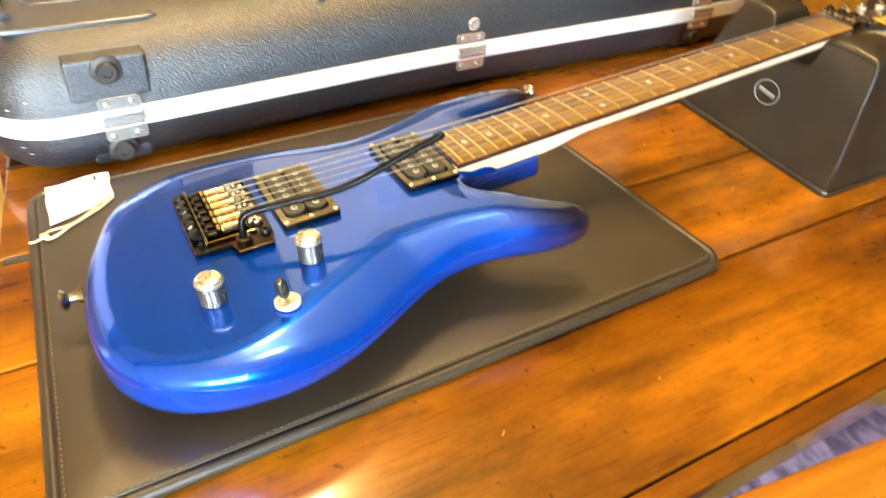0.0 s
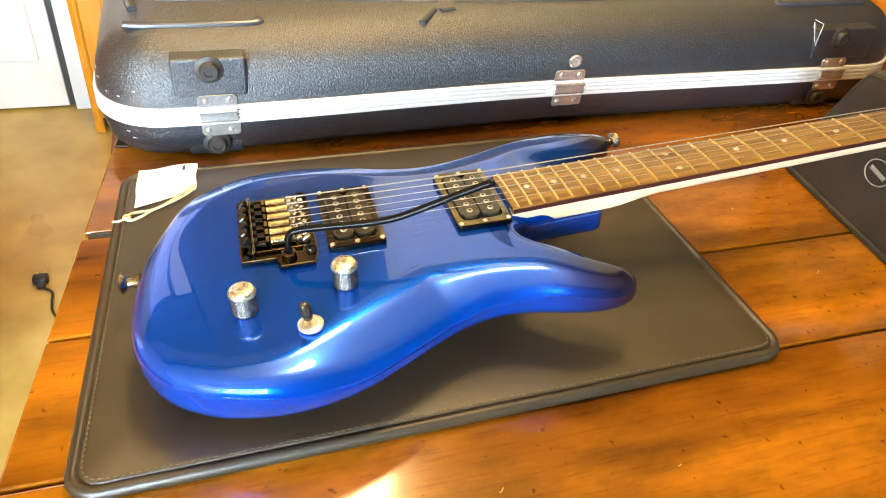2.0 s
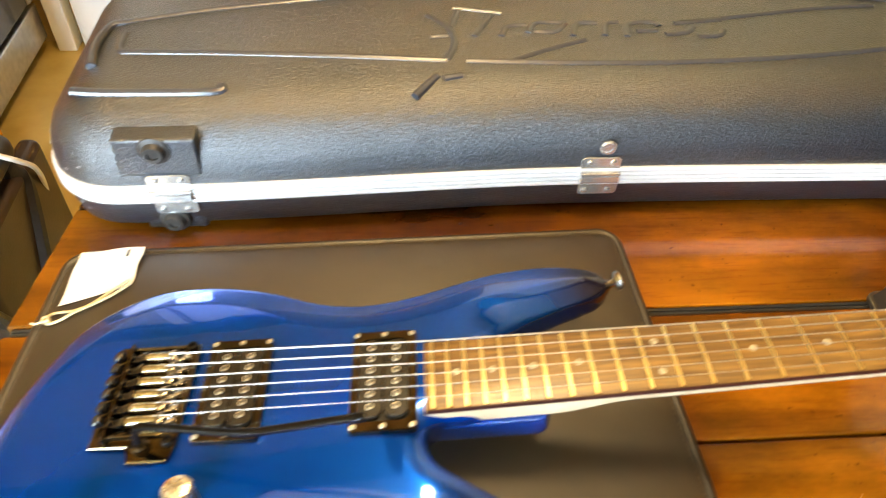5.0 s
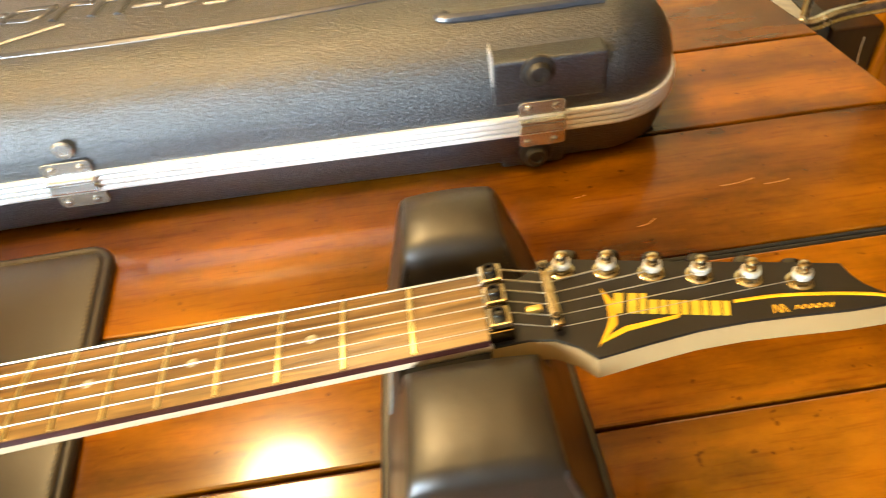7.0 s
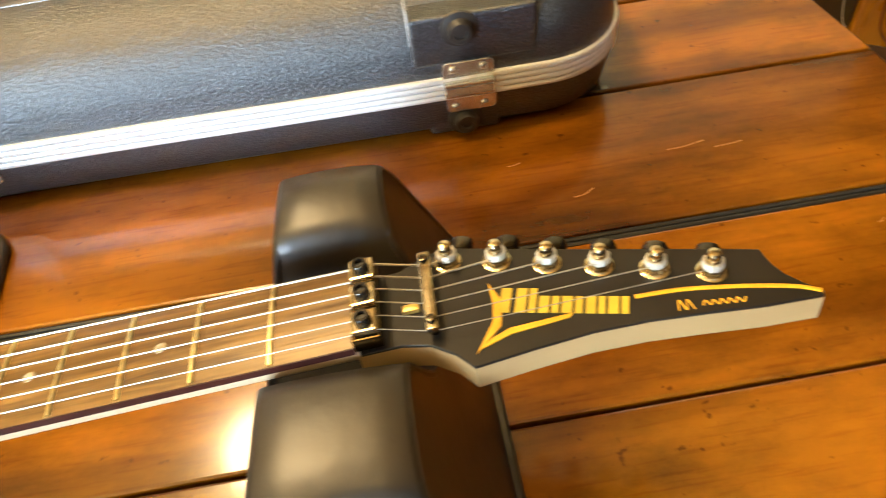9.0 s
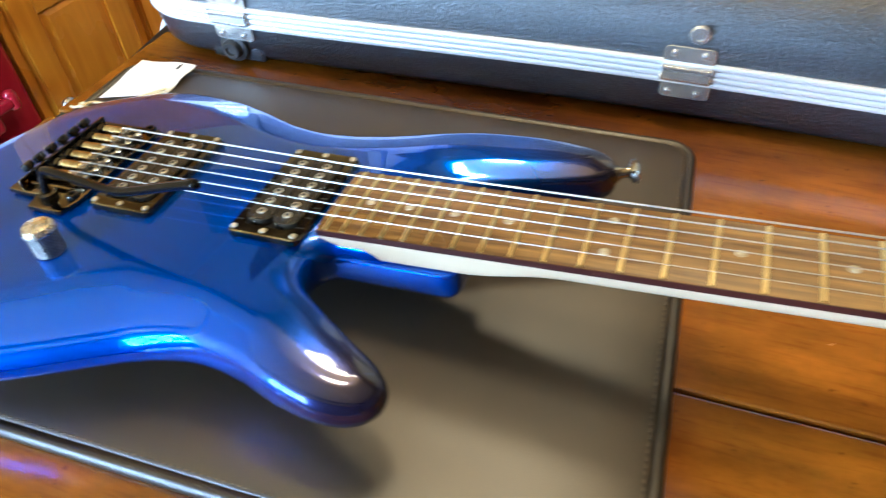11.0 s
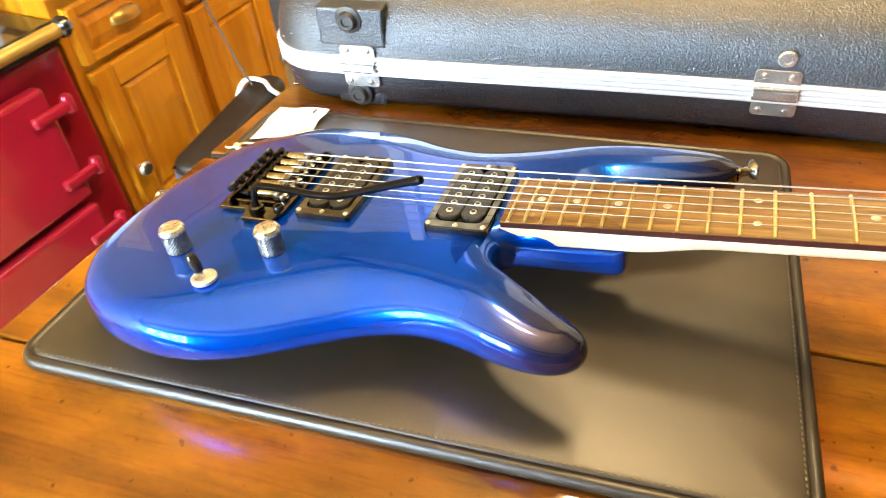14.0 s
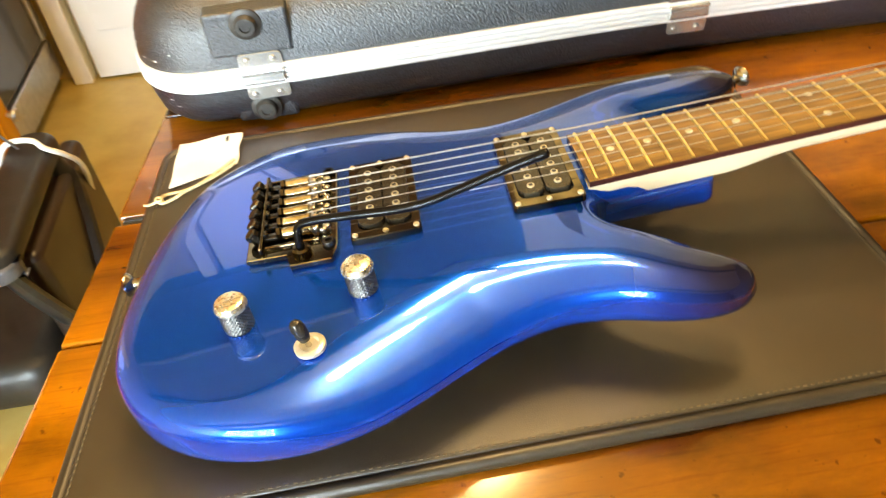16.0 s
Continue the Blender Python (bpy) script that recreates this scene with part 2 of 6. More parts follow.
M_KNOB = mat("worn_gold_chrome_knob", (0.30, 0.20, 0.07), (0.86, 0.80, 0.64), rough=0.28, metal=0.85, scale=420, rough_var=0.12, lo=0.32, hi=0.48)
M_LATCH = mat("polished_latch", (0.60, 0.60, 0.59), (0.76, 0.76, 0.75), rough=0.20, metal=0.78, scale=40, rough_var=0.06)
M_GLASS = bpy.data.materials.new("window_glass")
M_GLASS.use_nodes = True
M_GLASS.node_tree.nodes["Principled BSDF"].inputs["Transmission Weight"].default_value = 1.0
M_GLASS.node_tree.nodes["Principled BSDF"].inputs["Roughness"].default_value = 0.02
M_BLACK = mat("black_plastic", (0.012, 0.012, 0.012), (0.02, 0.02, 0.02), rough=0.35, scale=80)
M_SADDLE = mat("worn_dark_nickel", (0.30, 0.28, 0.24), (0.52, 0.50, 0.46), rough=0.22, metal=1.0, scale=160, rough_var=0.08)
M_SCUFF = mat("pale_scuff", (0.42, 0.42, 0.42), (0.55, 0.55, 0.54), rough=0.7, scale=300)
M_SCRATCH = mat("scratched_varnish", (0.34, 0.13, 0.02), (0.44, 0.19, 0.04), rough=0.5, scale=200)
M_SWITCH = mat("cream_nickel", (0.60, 0.56, 0.44), (0.72, 0.68, 0.56), rough=0.3, metal=0.5, scale=200)
M_NICKEL = mat("bright_nickel", (0.50, 0.44, 0.31), (0.64, 0.58, 0.43), rough=0.3, metal=0.5, scale=300)
M_ARM = mat("satin_black_steel", (0.0030, 0.0024, 0.0020), (0.0050, 0.0040, 0.0034), rough=0.22, scale=80, spec=0.16)
M_KNURL = mat("knurled_steel", (0.14, 0.135, 0.12), (0.24, 0.23, 0.21), rough=0.30, metal=0.95, scale=200)
M_BOBBIN = mat("pickup_bobbin", (0.018, 0.015, 0.011), (0.034, 0.028, 0.019), rough=0.24, scale=120)
# blue-grey specks in the colour stand in for window light on the grain
M_CASE = mat("case_abs", (0.004, 0.0060, 0.0095), (0.029, 0.042, 0.062), rough=0.40, scale=520, detail=2, bump=0.6, bump_scale=560, spec=0.9, lo=0.46, hi=0.72, coat=0.8, coat_rough=0.30)
M_CASE_GROOVE = mat("smooth_case_abs", (0.03, 0.034, 0.045), (0.04, 0.045, 0.058), rough=0.30, scale=60, spec=0.8)
M_ALU = mat("satin_aluminium", (0.88, 0.89, 0.90), (0.94, 0.94, 0.94), rough=0.36, metal=0.2, scale=8, stretch=(0.2, 12, 12), bump=0.02)
M_BEAM = wood("dark_beam", (0.022, 0.010, 0.004), (0.050, 0.024, 0.009), rough=0.6, grain=30, axis=0)
M_UMBER = wood("umber_panel", (0.030, 0.013, 0.006), (0.055, 0.024, 0.011), rough=0.4, grain=40, axis=2)
M_BLUEGREY = mat("pale_grey_film", (0.42, 0.45, 0.52), (0.56, 0.58, 0.62), rough=0.3, scale=14, stretch=(6, 6, 0.6))
M_BEIGE = mat("pinkish_beige_paint", (0.50, 0.36, 0.25), (0.56, 0.42, 0.30), rough=0.6, scale=5)
M_AMBER = wood("amber_pine", (0.52, 0.20, 0.006), (0.66, 0.30, 0.012), rough=0.22, grain=30, axis=2, coat=0.5)
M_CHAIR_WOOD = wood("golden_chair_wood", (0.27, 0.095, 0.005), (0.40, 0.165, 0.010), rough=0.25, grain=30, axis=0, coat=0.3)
M_RUBBER = mat("rubber", (0.02, 0.018, 0.015), (0.035, 0.03, 0.026), rough=0.5, scale=100)
M_CHAIR = mat("black_chair_leather", (0.009, 0.008, 0.006), (0.015, 0.013, 0.010), rough=0.46, scale=30, bump=0.12, bump_scale=160, rough_var=0.08, spec=0.45)
M_LEATHER = mat("black_leatherette", (0.012, 0.0085, 0.0045), (0.020, 0.0145, 0.0075), rough=0.42, scale=30, bump=0.12, bump_scale=130, rough_var=0.08, spec=0.75)
M_MAT = mat("dark_leatherette_pad", (0.0245, 0.0155, 0.0054), (0.034, 0.0218, 0.0078), rough=0.44, scale=12, bump=0.06, bump_scale=1100, rough_var=0.05, spec=0.75)
M_BADGE = mat("pale_print", (0.16, 0.15, 0.13), (0.23, 0.21, 0.18), rough=0.55, scale=200)
M_THREAD = mat("thread", (0.075, 0.055, 0.028), (0.13, 0.10, 0.055), rough=0.7, scale=400)
M_CARD = mat("white_card", (0.80, 0.78, 0.74), (0.84, 0.82, 0.78), rough=0.6, scale=40)
# print ink, also the painted dark of small holes and the door gap
M_INK_HOLE = mat("grey_ink_and_hole_dark", (0.05, 0.05, 0.05), rough=0.6)
M_CORD = mat("cream_cord", (0.62, 0.50, 0.27), (0.74, 0.64, 0.40), rough=0.8, scale=500, bump=0.3)
M_GOLD = mat("gold_print", (0.70, 0.35, 0.008), (0.78, 0.41, 0.012), rough=0.4, scale=60)
M_YELLOW = mat("yellow_print", (0.56, 0.37, 0.025), (0.64, 0.44, 0.035), rough=0.4, scale=60)
M_HEAD = mat("headstock_black", (0.012, 0.010, 0.008), (0.018, 0.015, 0.012), rough=0.34, scale=20, coat=0.12, coat_rough=0.15, spec=0.35)
M_RED = mat("red_enamel", (0.28, 0.007, 0.022), (0.35, 0.010, 0.030), rough=0.2, scale=4, coat=0.5)
M_ENAMEL = mat("black_enamel", (0.012, 0.011, 0.010), (0.02, 0.018, 0.016), rough=0.15, scale=6, coat=0.5)
M_BRASS = mat("brass", (0.74, 0.50, 0.12), (0.84, 0.60, 0.18), rough=0.34, metal=0.8, scale=30)
M_GREY = mat("grey_plastic", (0.050, 0.052, 0.060), (0.075, 0.078, 0.088), rough=0.45, scale=60)
M_STEEL = mat("stainless_steel", (0.45, 0.44, 0.42), (0.55, 0.54, 0.52), rough=0.35, metal=1.0, scale=6, stretch=(1, 8, 8))
M_DARK = mat("dark_glass", (0.02, 0.016, 0.012), (0.03, 0.024, 0.018), rough=0.15, scale=5)
M_WCABLE = mat("white_cable", (0.75, 0.74, 0.70), (0.8, 0.79, 0.76), rough=0.45, scale=50)
M_CREAM = mat("cream_paint", (0.76, 0.66, 0.36), (0.80, 0.70, 0.42), rough=0.6, scale=5)
M_VELVET = mat("purple_velvet", (0.10, 0.065, 0.11), (0.36, 0.26, 0.36), rough=0.9, scale=70, bump=0.6, bump_scale=140, stretch=(1, 0.4, 1))
M_FLORAL = mat("floral_tile", (0.42, 0.20, 0.20), (0.80, 0.80, 0.77), rough=0.2, scale=34, lo=0.36, hi=0.42)
M_BROWNLEATHER = mat("dark_brown_leather", (0.016, 0.010, 0.007), (0.030, 0.018, 0.012), rough=0.35, scale=16, bump=0.12, bump_scale=220, rough_var=0.08)
M_GREEN = mat("green_strip", (0.02, 0.10, 0.05), (0.03, 0.13, 0.06), rough=0.4, scale=30)
M_ORANGE = mat("orange_ceramic", (0.55, 0.13, 0.01), (0.62, 0.18, 0.02), rough=0.2, scale=10, coat=0.5)
M_REDINK = mat("red_ink", (0.45, 0.03, 0.03), rough=0.6)

# ---- mesh helpers ----
def mesh_object(name, bm, material, smooth=True, angle=35):
    bm.normal_update()
    bm.edges.index_update()
    # a large flat face keeps its own normal where a narrow bevel meets it
    hard = []
    for e in bm.edges:
        if len(e.link_faces) == 2:
            a, b = e.link_faces
            p, q = a.calc_area(), b.calc_area()
            if max(p, q) > 10 * min(p, q) and a.normal.angle(b.normal, 0) > radians(12):
                hard.append(e.index)
    me = bpy.data.meshes.new(name)
    bm.to_mesh(me)
    bm.free()
    for mm in (material if isinstance(material, (list, tuple)) else (material,)):
        me.materials.append(mm)
    if smooth:
        me.shade_smooth()
        me.set_sharp_from_angle(angle=radians(angle))
        for k in hard:
            me.edges[k].use_edge_sharp = True
    return new(name, me)


def part(name, bm, material, parent, label="", smooth=True, angle=35):
    ob = mesh_object(name, bm, material, smooth, angle)
    ob.parent = parent
    return tagged(ob, label)


def thing(name, label, category, group="", kind="", m=None):
    ob = new(name)
    ob.empty_display_size = 0.05
    if m is not None:
        ob.matrix_world = m
    return tagged(ob, label, category, group, kind)


def join(*bms):
    out = bmesh.new()
    for b in bms:
        me = bpy.data.meshes.new("t")
        b.to_mesh(me)
        b.free()
        out.from_mesh(me)
        bpy.data.meshes.remove(me)
    return out


def box(x0, y0, z0, x1, y1, z1, bev=0.0, seg=2):
    bm = bmesh.new()
    bmesh.ops.create_cube(bm, size=1)
    for v in bm.verts:
        v.co = Vector((x0 + (v.co.x + 0.5) * (x1 - x0), y0 + (v.co.y + 0.5) * (y1 - y0), z0 + (v.co.z + 0.5) * (z1 - z0)))
    if bev:
        bmesh.ops.bevel(bm, geom=bm.edges[:], offset=bev, segments=seg, profile=0.5, affect="EDGES")
    return bm


def lathe(profile, seg=24, m=None):
    """A turned solid about z: (radius, height) pairs from bottom to top, closed at radius 0."""
    bm = bmesh.new()
    rings = []
    for r, z in profile:
        rings.append([bm.verts.new((r * math.cos(2 * math.pi * k / seg), r * math.sin(2 * math.pi * k / seg), z)) for k in range(seg)])
    for a, b in zip(rings, rings[1:]):
        for k in range(seg):
            bm.faces.new((a[k], a[(k + 1) % seg], b[(k + 1) % seg], b[k]))
    bm.faces.new(rings[0][::-1])
    bm.faces.new(rings[-1])
    if m is not None:
        bm.transform(m)
    return bm


def tube(points, radius, seg=8, closed=False, flat=1.0):
    """A round bar along a smooth path of points."""
    pts = [Vector(p) for p in points]
    bm = bmesh.new()
    rings = []
    n = len(pts)
    up = Vector((0, 0, 1))
    for i, p in enumerate(pts):
        a = pts[(i - 1) % n] if closed or i else p
        b = pts[(i + 1) % n] if closed or i < n - 1 else p
        d = (b - a).normalized()
        s = d.cross(up)
        if s.length < 1e-3:
            s = d.cross(Vector((1, 0, 0)))
        s.normalize()
        t = s.cross(d).normalized()
        r = radius[i] if isinstance(radius, (list, tuple)) else radius
        rings.append([bm.verts.new(p + s * r * math.cos(2 * math.pi * k / seg) + t * r * flat * math.sin(2 * math.pi * k / seg)) for k in range(seg)])
    pairs = list(zip(rings, rings[1:])) + ([(rings[-1], rings[0])] if closed else [])
    for a, b in pairs:
        for k in range(seg):
            bm.faces.new((a[k], a[(k + 1) % seg], b[(k + 1) % seg], b[k]))
    if not closed:
        bm.faces.new(rings[0][::-1])
        bm.faces.new(rings[-1])
    bmesh.ops.recalc_face_normals(bm, faces=bm.faces[:])
    return bm


def spline(points, n, closed=False):
    """n Catmull-Rom points through the given ones."""
    p = [Vector(q) for q in points]
    k = len(p)
    spans = k if closed else k - 1
    out = []
    for i in range(n):
        f = i * spans / (n if closed else n - 1)
        j = min(int(f), spans - 1)
        t = f - j
        if closed:
            a, b, c, d = p[(j - 1) % k], p[j % k], p[(j + 1) % k], p[(j + 2) % k]
        else:
            a, b, c, d = p[max(j - 1, 0)], p[j], p[j + 1], p[min(j + 2, k - 1)]
        out.append(0.5 * ((2 * b) + (c - a) * t + (2 * a - 5 * b + 4 * c - d) * t * t + (3 * b - a - 3 * c + d) * t ** 3))
    return out


def even(points, n):
    """n evenly spaced points round a closed line."""
    L = [0.0]
    q = list(points) + [points[0]]
    for a, b in zip(q, q[1:]):
        L.append(L[-1] + (b - a).length)
    out, j = [], 0
    for i in range(n):
        s = L[-1] * i / n
        while L[j + 1] < s:
            j += 1
        f = (s - L[j]) / max(L[j + 1] - L[j], 1e-9)
        out.append(q[j].lerp(q[j + 1], f))
    return out


def inward(pts):
    """Unit normals to the inside of a closed flat outline that runs clockwise or not."""
    n = len(pts)
    area = sum(pts[i].x * pts[(i + 1) % n].y - pts[(i + 1) % n].x * pts[i].y for i in range(n))
    sgn = 1 if area > 0 else -1
    out = []
    for i in range(n):
        d = pts[(i + 1) % n] - pts[i - 1]
        out.append(Vector((-d.y, d.x, 0)).normalized() * sgn)
    return out


def rounded_rect(x0, y0, x1, y1, r, seg=8):
    pts = []
    for cx, cy, a0 in ((x1 - r, y1 - r, 0), (x0 + r, y1 - r, 90), (x0 + r, y0 + r, 180), (x1 - r, y0 + r, 270)):
        for k in range(seg + 1):
            a = radians(a0 + 90 * k / seg)
            pts.append(Vector((cx + r * math.cos(a), cy + r * math.sin(a), 0)))
    return pts


def stack(outline, levels, cap=True):
    """A solid from rings of one outline: (inset, z) from bottom to top."""
    nrm = inward(outline)
    bm = bmesh.new()
    rings = [[bm.verts.new((p.x + d.x * o, p.y + d.y * o, z)) for p, d in zip(outline, nrm)] for o, z in levels]
    n = len(outline)
    for a, b in zip(rings, rings[1:]):
        for k in range(n):
            bm.faces.new((a[k], a[(k + 1) % n], b[(k + 1) % n], b[k]))
    if cap:
        bm.faces.new(rings[0][::-1])
        bm.faces.new(rings[-1])
    bmesh.ops.recalc_face_normals(bm, faces=bm.faces[:])
    return bm


def rounded_levels(z0, z1, r0, r1, seg=4):
    """Rings for a slab from z0 to z1 with edges of radius r0 below and r1 above."""
    lv = [(r0 - r0 * math.sin(math.pi / 2 * k / seg), z0 + r0 - r0 * math.cos(math.pi / 2 * k / seg)) for k in range(seg + 1)]
    lv += [(r1 - r1 * math.cos(math.pi / 2 * k / seg), z1 - r1 + r1 * math.sin(math.pi / 2 * k / seg)) for k in range(seg + 1)]
    return lv


def poly(points, z0, z1, bev=0.0):
    """A flat plate of any outline."""
    o = [Vector((p[0], p[1], 0)) for p in points]
    if bev:
        return stack(o, [(0, z0), (0, z1 - bev), (bev, z1)])
    return stack(o, [(0, z0), (0, z1)])


# ---- room ----
def slab(name, label, cat, x0, y0, z0, x1, y1, z1, material):
    return tagged(mesh_object(name, box(x0, y0, z0, x1, y1, z1), material, smooth=False), label, cat, kind="structure")


slab("floor", "pale yellow-brown mottled sheet floor", "floor", X0 - 0.1, Y0 - 0.1, FLOOR - 0.1, X1 + 0.1, Y1 + 0.1, FLOOR, M_FLOOR)
slab("ceiling", "golden pine board ceiling", "ceiling", X0 - 0.1, Y0 - 0.1, CEIL, X1 + 0.1, Y1 + 0.1, CEIL + 0.1, M_CEIL)
# unseen beams, added to put dark bands into the lacquer's reflections
for by in (-0.64, 1.60):
    slab("ceiling_beam", "unseen dark beam, added for bands in reflections", "beam", X0, by - 0.07, CEIL - 0.12, X1, by + 0.07, CEIL - 0.001, M_BEAM)
slab("lintel_beam", "unseen broad dark beam on the far wall, added for reflections", "beam", X0, 2.38, 1.24, -0.141, Y1 - 0.001, 1.53, M_BEAM)
# two unseen slabs: the dark one deepens reflections, the cream one brightens them
slab("wall_cladding", "unseen dark slab over the dresser, added to deepen reflections", "cladding", -0.14, 2.42, 0.475, 0.55, Y1 - 0.001, CEIL - 0.002, M_UNSEEN_DARK)
slab("wall_pale_backing", "unseen cream slab on the far wall, added to brighten reflections", "plaster", 0.551, 2.425, 0.475, X1, Y1 - 0.001, CEIL - 0.002, M_CREAM)
slab("wall_west", "yellow painted wall behind the cabinets", "wall", X0 - 0.1, Y0 - 0.1, FLOOR, X0, Y1 + 0.1, CEIL, M_WALL)
# closes the room out of view; dark to hold fill light down
slab("wall_east", "unseen end wall, darkened to cut bounce and reflections", "wall", X1, Y0 - 0.1, FLOOR, X1 + 0.1, Y1 + 0.1, CEIL, M_UNSEEN_DARK)
slab("wall_north", "yellow painted wall with a white door", "wall", X0, Y1, FLOOR, X1, Y1 + 0.1, CEIL, M_WALL)
WX0, WX1 = WIN_X - WIN_HALF, WIN_X + WIN_HALF
south_parts = [box(X0, Y0 - 0.1, FLOOR, WX0, Y0, CEIL), box(WX1, Y0 - 0.1, FLOOR, X1, Y0, CEIL), box(WX0, Y0 - 0.1, FLOOR, WX1, Y0, WIN_Z0), box(WX0, Y0 - 0.1, WIN_Z1, WX1, Y0, CEIL)]
tagged(mesh_object("wall_south", join(*south_parts), M_UNSEEN_DARK, smooth=False), "unseen wall with a window, darkened to cut bounce", "wall", kind="structure")


def window():
    m = Matrix.Translation((WIN_X, Y0, 0))
    t = thing("window_1", "white-framed casement window letting in daylight", "window", kind="structure", m=m)
    x0, x1, z0, z1 = -WIN_HALF, WIN_HALF, WIN_Z0, WIN_Z1
    y = -0.06
    for a in ((x0 + 0.001, z0 + 0.001, x0 + 0.05, z1 - 0.001), (x1 - 0.05, z0 + 0.001, x1 - 0.001, z1 - 0.001)):
        part("window_frame", box(a[0], y, a[1], a[2], y + 0.045, a[3], 0.004), M_WHITE, t)
    for z in (z0 + 0.001, z1 - 0.051):
        part("window_frame", box(x0 + 0.051, y, z, x1 - 0.051, y + 0.045, z + 0.05, 0.004), M_WHITE, t)
    n = 3
    w = (x1 - x0 - 0.10) / n
    for k in range(1, n):
        part("mullion", box(x0 + 0.05 + w * k - 0.025, y + 0.001, z0 + 0.052, x0 + 0.05 + w * k + 0.025, y + 0.044, z1 - 0.052, 0.004), M_WHITE, t)
    for k in range(n):
        ob = part("pane", box(x0 + 0.05 + w * k + 0.026, y + 0.018, z0 + 0.052, x0 + 0.05 + w * (k + 1) - 0.026, y + 0.022, z1 - 0.052), M_GLASS, t, smooth=False)
        ob.visible_shadow = False
    part("window_sill", box(x0 - 0.04, 0.001, z0 - 0.035, x1 + 0.04, 0.12, z0 - 0.003, 0.006), M_WHITE, t)


window()

# ---- dining table ----
TX0, TX1, TY0, TY1 = 0.058, 1.316, 0.306, 1.138


def dining_table():
    t = thing("dining_table", "dark-stained pine plank dining table, glossy and scratched", "table")
    seams = [TY0, 0.326, 0.473, 0.601, 0.729, 0.878, 1.0, TY1]
    random.seed(4)
    for a, b in zip(seams, seams[1:]):
        g = 0.0010
        lo, hi = (0.0045 if a == 0.729 else g), (0.0045 if b == 0.729 else g)
        bm = box(TX0, a + lo, -0.032, TX1, b - hi, 0.0, 0.0022, 2)
        for v in bm.verts:
            if v.co.x < 0.3:
                v.co.x += 0.13 * (v.co.y - 0.65) if v.co.y < 1.0 else 0.0455
            else:
                v.co.x -= 0.26 * (v.co.y - 0.66) ** 2
        part("plank", bm, M_TABLE, t)
    # black double strip where the leaf joins
    for s in (-1, 1):
        part("joint_strip", tube([(TX0 + 0.016 + k * 0.31, 0.729 + s * 0.0021, -0.0028) for k in range(5)], 0.0021, 8), M_BLACK, t, "black joint strip")
    for x, y, dx, dy in ((1.10, 0.80, 0.030, 0.004), (1.135, 0.795, 0.022, 0.002), (1.02, 0.768, 0.016, 0.006), (1.21, 0.70, 0.006, 0.003), (0.98, 0.81, 0.010, 0.002), (0.34, 0.40, 0.004, 0.003), (0.47, 0.39, 0.003, 0.001), (0.30, 0.36, 0.005, 0.001), (0.72, 0.55, 0.006, 0.004), (0.70, 0.66, 0.003, 0.002)):
        part("scratch", tube(spline([(x, y, 0.0002), (x + dx * 0.5, y + dy * 0.2, 0.0002), (x + dx, y + dy, 0.0002)], 8), 0.0004, 5, flat=0.4), M_SCRATCH, t)
    part("underlay", box(TX0 + 0.02, TY0 + 0.02, -0.042, TX1 - 0.02, TY1 - 0.02, -0.033), M_TABLE_EDGE, t)
    for a in ((TX0 + 0.06, TY0 + 0.05, TX1 - 0.06, TY0 + 0.075), (TX0 + 0.06, TY1 - 0.075, TX1 - 0.06, TY1 - 0.05),
              (TX0 + 0.05, TY0 + 0.08, TX0 + 0.075, TY1 - 0.08), (TX1 - 0.075, TY0 + 0.08, TX1 - 0.05, TY1 - 0.08)):
        part("apron", box(a[0], a[1], -0.13, a[2], a[3], -0.043, 0.002), M_TABLE_EDGE, t)
    for x in (TX0 + 0.10, TX1 - 0.10):
        for y in (TY0 + 0.10, TY1 - 0.10):
            prof = [(0.030, FLOOR), (0.034, FLOOR + 0.03), (0.026, FLOOR + 0.08), (0.036, FLOOR + 0.3), (0.042, FLOOR + 0.5), (0.03, FLOOR + 0.56), (0.045, FLOOR + 0.6), (0.045, -0.044)]
            part("leg", lathe(prof, 20, Matrix.Translation((x, y, 0))), M_TABLE_EDGE, t)
    return t


dining_table()


# ---- leatherette pad ----
def pad_warp(bm):
    """The pad is a little wider in front than behind."""
    for v in bm.verts:
        f = (v.co.y - 0.4540) / 0.3720
        s = (v.co.x - 0.092) / 0.516
        a, c = 0.074 + 0.026 * f, 0.619 - 0.012 * f
        v.co.x = a + (c - a) * s
        v.co.y += 0.010 * (s - 0.5) * (1 - f) + 0.014 * (s - 0.6) * f
    return bm


PAD = (0.092, 0.4560, 0.608, 0.821)


